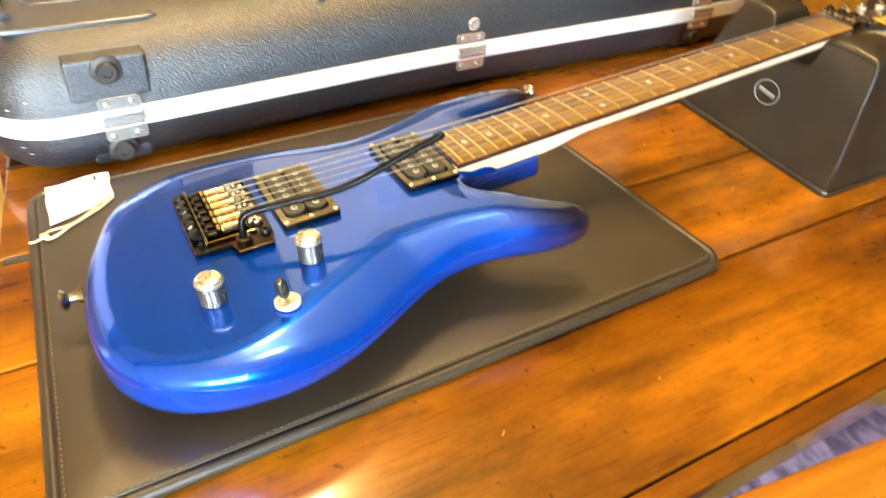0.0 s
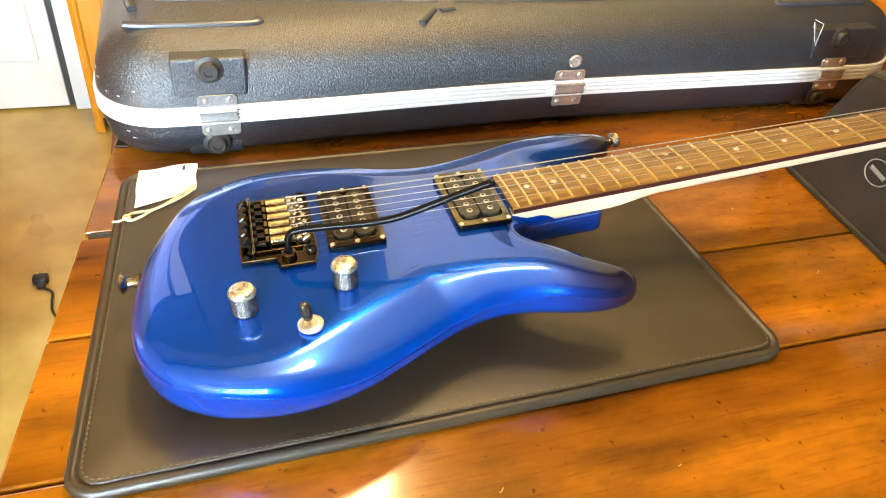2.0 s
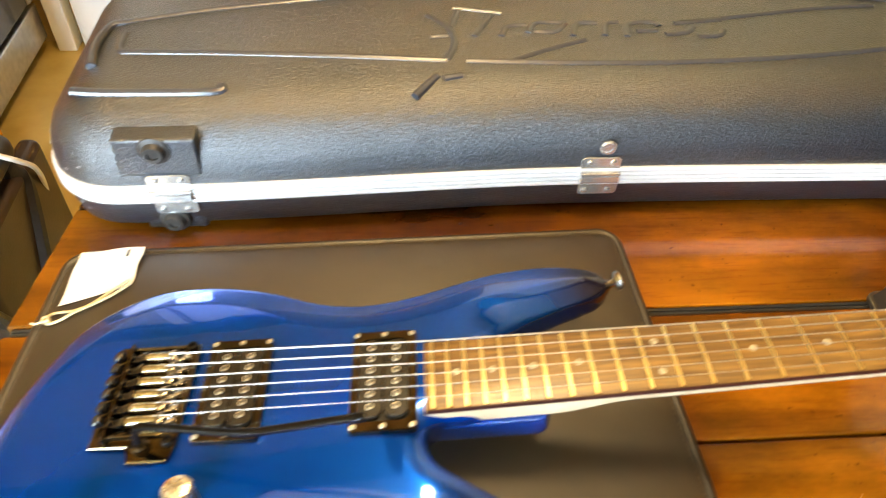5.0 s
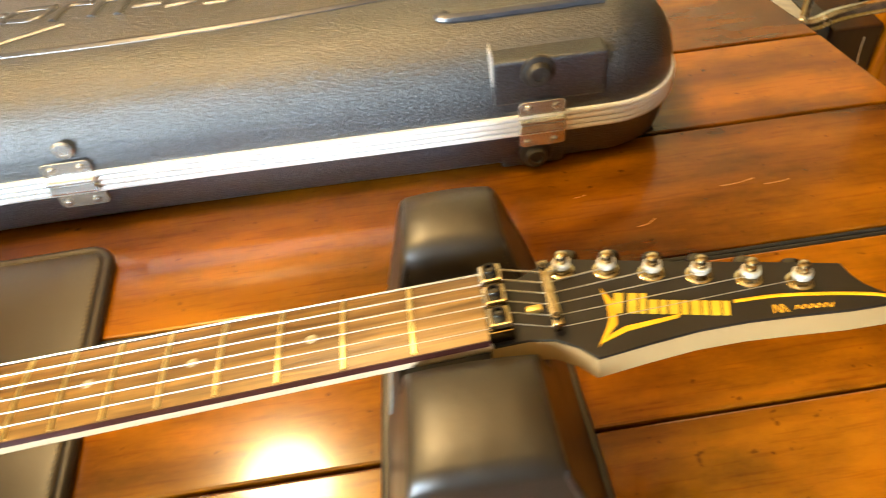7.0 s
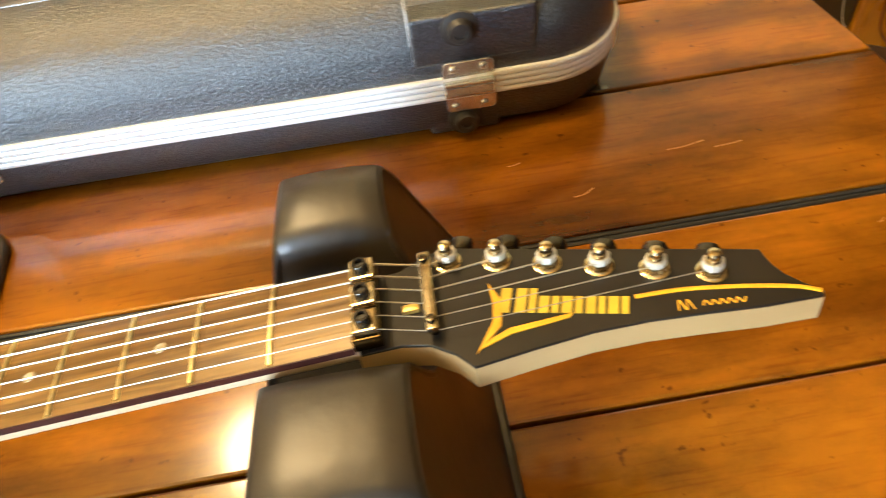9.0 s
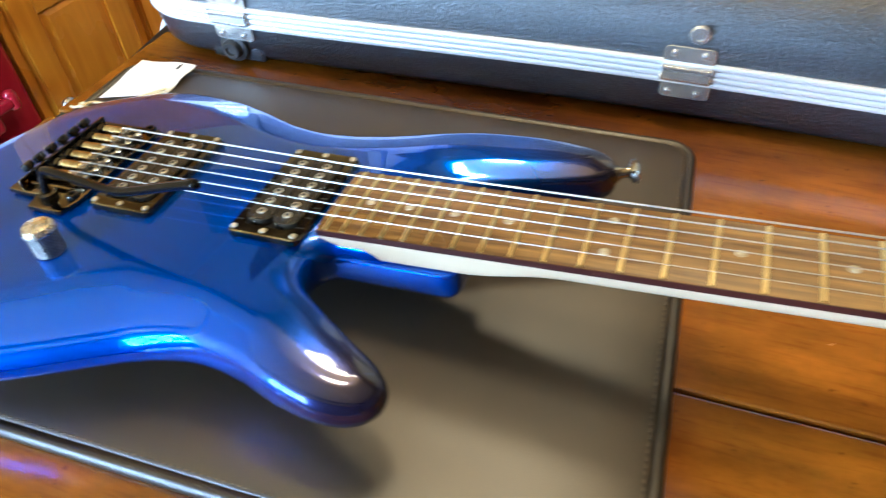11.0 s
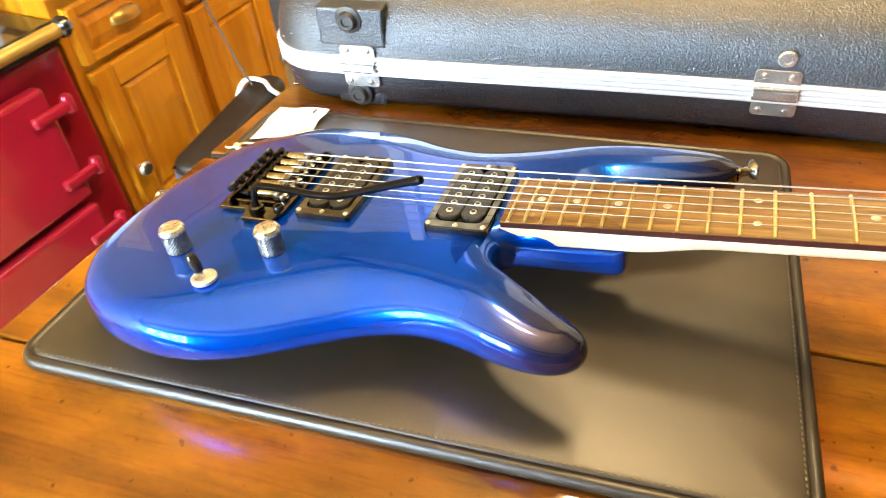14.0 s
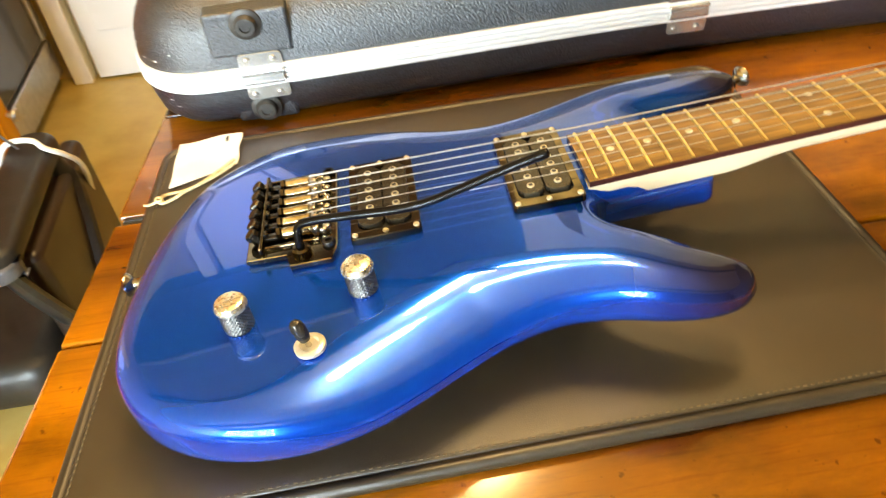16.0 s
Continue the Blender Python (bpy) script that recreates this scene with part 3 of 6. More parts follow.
def leather_pad():
    t = thing("work_mat", "dark brown-black leatherette work mat with a stitched padded rim", "mat")
    o = rounded_rect(*PAD, 0.022, 10)
    part("base", pad_warp(stack(o, [(0.0030, 0.0005), (0.0006, 0.0018), (0.0, 0.0042), (0.0005, 0.0068), (0.0022, 0.0090), (0.0042, 0.0098), (0.0062, 0.0095), (0.0076, 0.0084), (0.0086, 0.0078), (0.0140, 0.0078)])), M_RIM, t, angle=70)
    # padded panel: each ring is a smaller rounded rectangle, so that the corners stay clean
    bm = bmesh.new()
    rows = []
    for o_, z in ((0.0078, 0.0079), (0.0080, 0.0088), (0.0092, 0.0097), (0.0125, 0.0104), (0.0185, 0.0111), (0.0265, 0.0119), (0.0385, 0.0125), (0.0560, 0.0128)):
        ring = rounded_rect(PAD[0] + o_, PAD[1] + o_, PAD[2] - o_, PAD[3] - o_, max(0.0150 - (o_ - 0.0078) * 0.4, 0.004), 10)
        rows.append([bm.verts.new((p.x, p.y, z)) for p in ring])
    n = len(rows[0])
    for a, b in zip(rows, rows[1:]):
        for k in range(n):
            bm.faces.new((a[k], a[(k + 1) % n], b[(k + 1) % n], b[k]))
    bm.faces.new(rows[-1])
    part("top_panel", pad_warp(bm), M_MAT, t, angle=70)
    line = even(rounded_rect(PAD[0] + 0.0104, PAD[1] + 0.0104, PAD[2] - 0.0104, PAD[3] - 0.0104, 0.0128, 10), 760)
    bms = bmesh.new()
    for i in range(0, 760, 2):
        a, b = line[i], line[(i + 1) % 760]
        d = (b - a).normalized() * 0.00045
        s = Vector((-d.y, d.x, 0))
        vs = [bms.verts.new((q.x, q.y, z)) for z in (0.0092, 0.0104) for q in (a - s, b - s, b + s, a + s)]
        for f in ((0, 1, 2, 3), (4, 7, 6, 5), (0, 4, 5, 1), (1, 5, 6, 2), (2, 6, 7, 3), (3, 7, 4, 0)):
            bms.faces.new([vs[k] for k in f])
    ob = part("stitching", pad_warp(bms), M_THREAD, t, smooth=False)
    tagged(ob, kind="stuff")
    return t


leather_pad()

# ---- electric guitar ----
# neck frame: origin under the saddles on the fret line, x along the neck to the head, y to the bass side
GS = 0.987
G = Matrix(((0.99367, 0.03223, -0.10758, 0.23547), (-0.02450, 0.99707, 0.07243, 0.61727), (0.10960, -0.06934, 0.99155, 0.06990), (0, 0, 0, 1))) @ Matrix.Scale(GS, 4)
# body frame: the neck leans back by 1.8 degrees at the pocket
TO_BODY = Matrix.Translation((0.18, 0, -0.006)) @ Matrix.Rotation(radians(1.8), 4, "Y") @ Matrix.Translation((-0.18, 0, 0))
SCALE_LEN = 0.648


def fret_at(n):
    return SCALE_LEN * 2 ** (-n / 12)


def board_half(u):
    return 0.0215 + (SCALE_LEN - u) / 0.471 * 0.0068


BODY_LINE = [(322, 93), (316, 106), (300, 113), (271, 114), (239, 108), (206, 97), (173, 86), (145, 80), (120, 79), (93, 85), (65, 97), (36, 107),
             (6, 112), (-24, 111), (-46, 103), (-66, 88), (-82, 68), (-95, 38), (-106, 5), (-112, -25), (-115, -54), (-114, -85), (-108, -110),
             (-95, -132), (-78, -147), (-55, -158), (-25, -164), (5, -163), (35, -155), (62, -142), (86, -129), (112, -117), (140, -111), (168, -114),
             (195, -122), (220, -125), (238, -121), (248, -111), (248, -99), (238, -89)]
BODY_LINE += [(220, -81), (201, -72), (186, -62), (178, -50), (177, -38), (186, -30), (205, -29), (225, -22), (232, 0), (228, 24), (234, 40), (250, 52), (272, 63), (296, 73), (314, 82)]


def ease(a, b, x):
    t = min(1, max(0, (x - a) / (b - a)))
    return t * t * (3 - 2 * t)


def body_drop(u, v):
    """How far the top is carved down: horns and the forearm bevel."""
    d = 0.015 * ease(0.172, 0.252, u) * ease(-0.055, -0.088, v)
    d += 0.010 * ease(0.20, 0.32, u) * ease(0.03, 0.08, v)
    d += 0.004 * ease(0.05, 0.115, v) * ease(0.12, 0.0, u)
    d += 0.004 * ease(0.200, 0.235, u) * ease(0.078, 0.050, v) * ease(0.02, 0.04, v)
    return d


def bevel_share(u, v):
    """1 where the broad bevel of the treble side is full, none at the tail and on the bass side."""
    return ease(-0.06, 0.05, u) * ease(-0.05, -0.09, v) * (1 - 0.45 * ease(0.16, 0.22, u))


def roll_share(u, v):
    """1 where the bass edge rolls over in one long even curve."""
    return ease(-0.115, -0.05, u) * ease(0.03, 0.07, v) * (1 - 0.5 * ease(0.29, 0.325, u))


def curve(a, b, c, n):
    """Points of the quadratic curve from a to c that leans towards b."""
    ts = [i / (n - 1) for i in range(n)]
    return [tuple((1 - t) ** 2 * p + 2 * t * (1 - t) * q + t * t * r for p, q, r in zip(a, b, c)) for t in ts]


def edge_profile(k, roll):
    """Insets and heights from the side up over the rounded edge and the bevel to the flat top."""
    re, w, s = 0.0125, 0.0175 + 0.0165 * k, 0.13 + 0.34 * k
    zb = -s * (w - re)
    m = 0.45 * (w - re)
    flat = curve((0.0, zb - s * re - 0.0125), (0.0, zb - s * re), (re, zb), 8) + curve((w - m, -s * m), (w, 0.0), (w + m + 0.006, 0.0), 12)
    # the bass side: an almost flat, broad bevel that steepens slowly towards a small edge
    re, w = 0.0030, 0.0260
    drop, long = 0.0, [(re + w, 0.0)]
    for i in range(1, 13):
        d0, d1 = w * (i - 1) / 12, w * i / 12
        dm = (d0 + d1) / 2
        drop -= (0.205 * min(1.0, dm / 0.005) + 0.10 * dm / w) * (d1 - d0)
        long.append((re + w - d1, drop))
    long = curve((0.0, drop - 0.31 * re - 0.0060), (0.0, drop - 0.31 * re), (re, drop), 8) + long[-2::-1]
    return [(p[0] + (q[0] - p[0]) * roll, p[1] + (q[1] - p[1]) * roll) for p, q in zip(flat, long)]


def guitar_body():
    N = 320
    line = even(spline([(a / 1000, b / 1000, 0) for a, b in BODY_LINE], 1200, closed=True), N)
    nrm = inward(line)
    for _ in range(4):
        nrm = [(nrm[i - 1] + nrm[i] * 2 + nrm[(i + 1) % N]).normalized() for i in range(N)]
    tree = [((-0.06, -0.03), (0.18, 0.0)), ((0.10, -0.06), (0.228, -0.103)), ((0.12, 0.03), (0.297, 0.092)), ((-0.06, -0.03), (-0.02, -0.10)), ((-0.06, -0.03), (0.0, 0.05))]

    def core(p):
        best = None
        for a, b in tree:
            a, b = Vector((*a, 0)), Vector((*b, 0))
            t = min(1, max(0, (p - a).dot(b - a) / (b - a).length_squared))
            q = a.lerp(b, t)
            if best is None or (q - p).length < (best - p).length:
                best = q
        return best
    cores = [core(p) for p in line]
    room = [(c - p).length * 0.88 for c, p in zip(cores, line)]
    share = [bevel_share(p.x, p.y) for p in line]
    roll = [roll_share(p.x, p.y) for p in line]
    for _ in range(24):
        room = [(room[i - 1] + 2 * room[i] + room[(i + 1) % N]) / 4 for i in range(N)]
        share = [(share[i - 1] + 2 * share[i] + share[(i + 1) % N]) / 4 for i in range(N)]
        roll = [(roll[i - 1] + 2 * roll[i] + roll[(i + 1) % N]) / 4 for i in range(N)]
    T, RB = 0.0420, 0.019
    bm = bmesh.new()
    verts = []
    for k in range(8):
        a = math.pi / 2 * k / 7
        o, z = RB * (1 - math.sin(a)), -T + RB * (1 - math.cos(a))
        verts.append([bm.verts.new((p.x + d.x * o, p.y + d.y * o, z - body_drop(p.x, p.y) * 0.35 * ease(-T, -T + RB, z))) for p, d in zip(line, nrm)])
    profs = [edge_profile(k, r) for k, r in zip(share, roll)]
    for j in range(20):
        row = []
        for p, d, pr, rm in zip(line, nrm, profs, room):
            o, z = pr[j]
            if pr[-1][0] > rm:
                o, z = o * rm / pr[-1][0], z * (0.4 + 0.6 * rm / pr[-1][0])
            q = p + d * o
            row.append(bm.verts.new((q.x, q.y, z - body_drop(q.x, q.y) * ease(-T, -0.012, z))))
        verts.append(row)
    last = [Vector((v.co.x, v.co.y, 0)) for v in verts[-1]]
    for f in (0.2, 0.4, 0.6, 0.8):
        row = []
        for p, c in zip(last, cores):
            q = p.lerp(c, f)
            row.append(bm.verts.new((q.x, q.y, -body_drop(q.x, q.y))))
        verts.append(row)
    for a, b in zip(verts, verts[1:]):
        for k in range(N):
            bm.faces.new((a[k], a[(k + 1) % N], b[(k + 1) % N], b[k]))
    low = [bm.edges.get((verts[0][k], verts[0][(k + 1) % N])) for k in range(N)]
    bmesh.ops.triangle_fill(bm, edges=low, use_beauty=True)
    edges = [bm.edges.get((verts[-1][k], verts[-1][(k + 1) % N])) for k in range(N)]
    bmesh.ops.triangle_fill(bm, edges=edges, use_beauty=True)
    bmesh.ops.recalc_face_normals(bm, faces=bm.faces[:])
    return bm


def placed(bm, m):
    bm.transform(m)
    return bm


def electric_guitar():
    t = thing("electric_guitar", "glossy blue electric guitar lying face up on the mat", "electric guitar", m=G)
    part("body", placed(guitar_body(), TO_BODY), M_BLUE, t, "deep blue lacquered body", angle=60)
    heel = stack(rounded_rect(0.17, -0.0300, 0.258, 0.0300, 0.009, 6), rounded_levels(-0.0400, -0.0212, 0.005, 0.0015, 4))
    part("heel_block", heel, M_BLUE, t)
    # neck
    bm = bmesh.new()
    rows = []
    for i in range(49):
        u = 0.176 + (0.6485 - 0.176) * i / 48
        h = board_half(min(u, 0.648)) - 0.0004
        thick = 0.0135 + 0.002 * ease(0.6, 0.3, u)
        blk = ease(0.315, 0.262, u)
        depth = thick * (1 - blk) + 0.0150 * blk
        row = []
        for k in range(13):
            a = math.pi * k / 12
            ex = 0.75 * (1 - blk) + 0.12 * blk
            c, s = math.cos(a), math.sin(a)
            y = math.copysign(abs(c) ** ex, c) * h
            z = -abs(s) ** ex * depth
            row.append(bm.verts.new((u, y, -0.0062 + z)))
        rows.append(row)
    for a, b in zip(rows, rows[1:]):
        for k in range(12):
            bm.faces.new((a[k], a[k + 1], b[k + 1], b[k]))
        bm.faces.new((a[12], a[0], b[0], b[12]))
    bm.faces.new(rows[0])
    bm.faces.new(rows[-1][::-1])
    bmesh.ops.recalc_face_normals(bm, faces=bm.faces[:])
    part("neck", bm, M_MAPLE, t, "pale satin maple neck", angle=50)
    # fingerboard with a slight radius
    bm = bmesh.new()
    rows = []
    for i in range(13):
        u = 0.1768 + (0.6475 - 0.1768) * i / 12
        h = board_half(u)
        row = [bm.verts.new((u, -h, -0.0062))] + [bm.verts.new((u, h * (k / 4 - 1), -0.0013 - 0.0011 * (k / 4 - 1) ** 2)) for k in range(9)] + [bm.verts.new((u, h, -0.0062))]
        rows.append(row)
    for a, b in zip(rows, rows[1:]):
        for k in range(11):
            bm.faces.new((a[k], a[(k + 1) % 11], b[(k + 1) % 11], b[k]))
    bm.faces.new(rows[0][::-1])
    bm.faces.new(rows[-1])
    bmesh.ops.recalc_face_normals(bm, faces=bm.faces[:])
    board = part("fingerboard", bm, M_ROSE, t, "reddish-brown rosewood fingerboard")
    for side in (-1, 1):
        ends = [(u, side * (board_half(u) + e)) for u, e in ((0.1768, 0.0001), (0.6475, 0.0001), (0.6475, 0.0006), (0.1768, 0.0006))]
        part("board_edge", poly(ends, -0.0064, -0.0026), M_BOARD_EDGE, board, "dark burgundy edge of the fingerboard")
    for n in range(1, 23):
        u = fret_at(n)
        h = board_half(u) - 0.0006
        pts = [(u, h * k / 4, -0.0013 - 0.0011 * (k / 4) ** 2 + 0.0002) for k in range(-4, 5)]
        part("fret", tube(pts, 0.00125, 6, flat=0.8), M_FRET, board)
    for n in (3, 5, 7, 9, 12, 12.1, 15, 17, 19, 21):
        k = int(n)
        u = (fret_at(k) + fret_at(k - 1)) / 2
        y = 0 if k != 12 else (0.0125 if n == 12 else -0.0125)
        part("dot", lathe([(0.0027, -0.0035), (0.0027, -0.0010), (0.0024, -0.0008)], 16, Matrix.Translation((u, y, -0.0005 * abs(y) / 0.012))), M_PEARL, board)
    # headstock, tilted back
    TH = Matrix.Translation((0.660, 0, -0.0105)) @ Matrix.Rotation(radians(3.2), 4, "Y") @ Matrix.Translation((-0.660, 0, 0))
    line = [(0.6475, 0.0205), (0.668, 0.0225), (0.680, 0.029), (0.690, 0.0322), (0.706, 0.0280), (0.732, 0.0210), (0.756, 0.0150), (0.780, 0.0090), (0.803, 0.0032), (0.8235, -0.0022), (0.8240, -0.0060),
            (0.8248, -0.0105), (0.8275, -0.0172), (0.8325, -0.0232), (0.8385, -0.0290), (0.8378, -0.0318), (0.8145, -0.0318), (0.7914, -0.0302), (0.768, -0.0290), (0.7445, -0.0296), (0.7204, -0.0326),
            (0.6950, -0.0365), (0.688, -0.0285), (0.678, -0.0218), (0.666, -0.0195), (0.6475, -0.0205)]
    head = part("headstock", placed(poly(line, -0.0145, -0.0012), TH), M_HEAD_EDGE, t, "pale maple headstock edge")
    part("head_face", placed(poly(line, -0.0012, 0.0002, 0.0004), TH), M_HEAD, head, "black lacquered headstock face")
    # yellow emblem as plain shapes
    z = 0.0002
    bms = [poly([(0.7065, 0.006), (0.7105, -0.004), (0.7095, -0.014), (0.7085, -0.0185), (0.6965, -0.0305), (0.702, -0.0215), (0.7055, -0.0155), (0.7070, -0.006)], z, z + 0.0005),
           poly([(0.6985, -0.0285), (0.712, -0.0235), (0.737, -0.0205), (0.739, -0.0185), (0.712, -0.0205), (0.704, -0.024)], z, z + 0.0005)]
    part("emblem", placed(join(*bms), TH), M_GOLD, head, "yellow emblem")
    x = 0.7085
    bms = []
    for w_, hgt in ((0.0062, 0.0126), (0.0094, 0.0126), (0.0090, 0.0086), (0.0094, 0.0086), (0.0086, 0.0086), (0.0090, 0.0086)):
        y0 = -0.0112 - (x - 0.7085) * 0.245
        lean, sink = hgt * 0.30, w_ * 0.245
        for f0, f1 in ((0.0, 0.46), (0.58, 0.90)) if w_ > 0.007 else ((0.0, 0.70),):
            e0, e1 = w_ * f0, w_ * f1
            bms.append(poly([(x + e0, y0 - sink * f0), (x + e1, y0 - sink * f1), (x + e1 + lean, y0 + hgt - sink * f1), (x + e0 + lean, y0 + hgt - sink * f0)], z, z + 0.0005))
        x += w_ + 0.0003
    part("lettering", placed(join(*bms), TH), M_YELLOW, head, "yellow lettering as plain bars")
    sw = [(0.7655, -0.0160, z + 0.0003), (0.785, -0.0166, z + 0.0003), (0.808, -0.0202, z + 0.0003), (0.828, -0.0250, z + 0.0003), (0.8375, -0.0295, z + 0.0003)]
    part("swoosh", placed(tube(spline(sw, 20), 0.0011, 6, flat=0.4), TH), M_GOLD, head, "yellow curved line")
    bms = []
    for a, n, amp in ((0.7805, 5, 0.0026), (0.7905, 12, 0.0012)):
        pts = [(a + 0.0016 * q, -0.0243 - (a + 0.0016 * q - 0.78) * 0.10 + (amp if q % 2 else -amp), z + 0.0003) for q in range(n)]
        bms.append(tube(spline(pts, n * 6), 0.00036, 5, flat=0.4))
    part("script", placed(join(*bms), TH), M_GOLD, head, "thin gold wavy strokes")
    # tuners
    posts = [(0.6905, 0.0225), (0.7125, 0.0178), (0.7340, 0.0110), (0.7558, 0.0042), (0.7780, -0.0030), (0.8000, -0.0100)]
    for pu, pv in posts:
        tun = part("tuner_post", placed(lathe([(0.0026, 0.0002), (0.0031, 0.0026), (0.0031, 0.0080), (0.0026, 0.0086), (0.0026, 0.0094), (0.0031, 0.0100), (0.0031, 0.0116), (0.0024, 0.0126), (0.0010, 0.0130)], 18, Matrix.Translation((pu, pv, 0.0001))), TH), M_BOLT, head, "tarnished gold-chrome tuner post", angle=30)
        part("washer", placed(lathe([(0.0064, 0.0), (0.0067, 0.0003), (0.0066, 0.0009), (0.0056, 0.0013), (0.0040, 0.0013)], 28, Matrix.Translation((pu, pv, 0.0001))), TH), M_BOLT, tun)
        part("hex_nut", placed(lathe([(0.0052, 0.0010), (0.0052, 0.0024), (0.0046, 0.0029), (0.0030, 0.0029)], 6, Matrix.Translation((pu, pv, 0.0001)) @ Matrix.Rotation(pu * 90, 4, "Z")), TH), M_BOLT, tun, angle=20)
        wr = [(pu + 0.0039 * math.cos(a * 0.7), pv + 0.0039 * math.sin(a * 0.7), 0.0040 + a * 0.000125) for a in range(0, 30)]
        part("string_wrap", placed(tube(wr, 0.0009, 6), TH), M_WRAP, tun, "pale wound string end")
        kn = lathe([(0.0020, 0), (0.0022, 0.006), (0.0058, 0.008), (0.0062, 0.013), (0.0050, 0.016), (0.0010, 0.0166)], 14)
        kn.transform(Matrix.Translation((pu + 0.004, pv + 0.009, -0.0115)) @ Matrix.Rotation(radians(-17), 4, "Z") @ Matrix.Rotation(radians(-90), 4, "X") @ Matrix.Diagonal((1.0, 0.55, 1.0, 1.0)))
        part("tuner_button", placed(kn, TH), M_COSMO, head, "dark chrome tuner button")
    # locking nut and string bar
    nut = part("locking_nut", box(0.6475, -0.0213, -0.0065, 0.6600, 0.0213, 0.0012, 0.0008), M_PLATE, t, "smoked gold-chrome locking nut")
    for v in (-0.0146, 0, 0.0146):
        part("clamp_pad", box(0.6485, v - 0.0060, 0.0022, 0.6595, v + 0.0060, 0.0055, 0.0010), M_BOLT, nut)
        scr = lathe([(0.0034, 0.0045), (0.0036, 0.0050), (0.0036, 0.0084), (0.0033, 0.0089), (0.0020, 0.0089), (0.0019, 0.0068), (0.0004, 0.0068)], 24)
        cs = part("clamp_screw", placed(scr, Matrix.Translation((0.6540, v, 0))), M_SCREW, nut, angle=25)
        # dark disc paints the shade inside the socket
        part("hex_socket", placed(lathe([(0.0018, 0.0066), (0.0018, 0.0071)], 6), Matrix.Translation((0.6540, v, 0))), M_INK_HOLE, cs)
    bar = part("string_bar", box(0.6780, -0.0200, -0.0065, 0.6835, 0.0245, -0.0030, 0.0008), M_BOLT, t, "tarnished string retainer bar")
    for v in (-0.0150, 0.0195):
        part("bar_screw", placed(lathe([(0.0022, -0.0115), (0.0024, -0.0030), (0.0020, -0.0016), (0.0010, -0.0014)], 14), Matrix.Translation((0.6808, v, 0))), M_COSMO, bar)
    part("truss_plug", box(0.668, -0.0035, -0.0115, 0.6755, 0.0005, -0.0085, 0.0008), M_BRASS, t, "small brass hex tool under the strings")
    # strings
    for i in range(6):
        k = i / 5 - 0.5
        nutv, sadv = -k * 0.0365, -k * 0.0510 - 0.0008
        r = (0.00055, 0.00047, 0.00039, 0.00031, 0.00026, 0.00022)[i]
        pu, pv = posts[i]
        pz = -0.0105 - (pu - 0.66) * math.tan(radians(3.2)) + 0.0058
        pts = [(0.002, sadv, 0.0125), (0.18, sadv + (nutv - sadv) * 0.275, 0.0058), (0.6475, nutv, 0.0016), (0.6600, nutv * 1.0, 0.0018), (0.6810, nutv * 1.02, -0.0066), (pu, pv - 0.003, pz)]
        part("string", tube(pts, r, 6), M_STRING, t)
    # pickups
    for u0, u1 in ((0.0266, 0.0704), (0.1270, 0.1715)):
        um = (u0 + u1) / 2
        ring = rounded_rect(u0, -0.0425, u1, 0.0405, 0.003, 4)
        hole = rounded_rect(u0 + 0.0050, -0.0353, u1 - 0.0050, 0.0333, 0.006, 4)
        b = bmesh.new()
        lv = [(ring, 0.0005), (ring, 0.0042), ([p.lerp(Vector((um, 0, 0)), 0.016) for p in ring], 0.0050), (hole, 0.0050), (hole, 0.0008)]
        rows = [[b.verts.new((p.x, p.y, zz)) for p in o] for o, zz in lv]
        for a_, b_ in zip(rows, rows[1:]):
            for k in range(len(ring)):
                b.faces.new((a_[k], a_[(k + 1) % len(ring)], b_[(k + 1) % len(ring)], b_[k]))
        bmesh.ops.recalc_face_normals(b, faces=b.faces[:])
        pk = part("pickup_ring", placed(b, TO_BODY), M_PLATE, t, "smoked gold-chrome pickup ring")
        part("pickup_base", placed(box(u0 + 0.0052, -0.0351, 0.0006, u1 - 0.0052, 0.0331, 0.0022), TO_BODY), M_BLACK, pk)
        w_ = (u1 - u0 - 0.0104) / 2
        for j in range(2):
            c = u0 + 0.0052 + w_ * (j + 0.5)
            o = rounded_rect(c - w_ / 2 + 0.0002, -0.0332, c + w_ / 2 - 0.0002, 0.0312, w_ / 2 - 0.001, 6)
            part("bobbin", placed(stack(o, [(0, 0.0022), (0, 0.0064), (0.0006, 0.0070)]), TO_BODY), M_BOBBIN, pk)
            for i in range(6):
                v = (i / 5 - 0.5) * 0.0485 - 0.0010
                ps = lathe([(0.0025, 0.0069), (0.0025, 0.0075), (0.0021, 0.0079), (0.0015, 0.0079), (0.0014, 0.0072), (0.0004, 0.0071)], 12)
                # inner faces take the dark colour, painting shade into the recess
                for fc in ps.faces:
                    fc.material_index = 1 if max(math.hypot(q.co.x, q.co.y) for q in fc.verts) < 0.00155 else 0
                part("pole_screw", placed(ps, TO_BODY @ Matrix.Translation((c, v, 0))), (M_NICKEL, M_INK_HOLE), pk)
        for a_ in (u0 + 0.0030, um, u1 - 0.0030):
            for v in (-0.0390, 0.0370):
                part("ring_screw", placed(lathe([(0.0019, 0.0048), (0.0020, 0.0054), (0.0014, 0.0061), (0.0006, 0.0061)], 12, Matrix.Translation((a_, v, 0))), TO_BODY), M_NICKEL, pk)
    bridge(t)
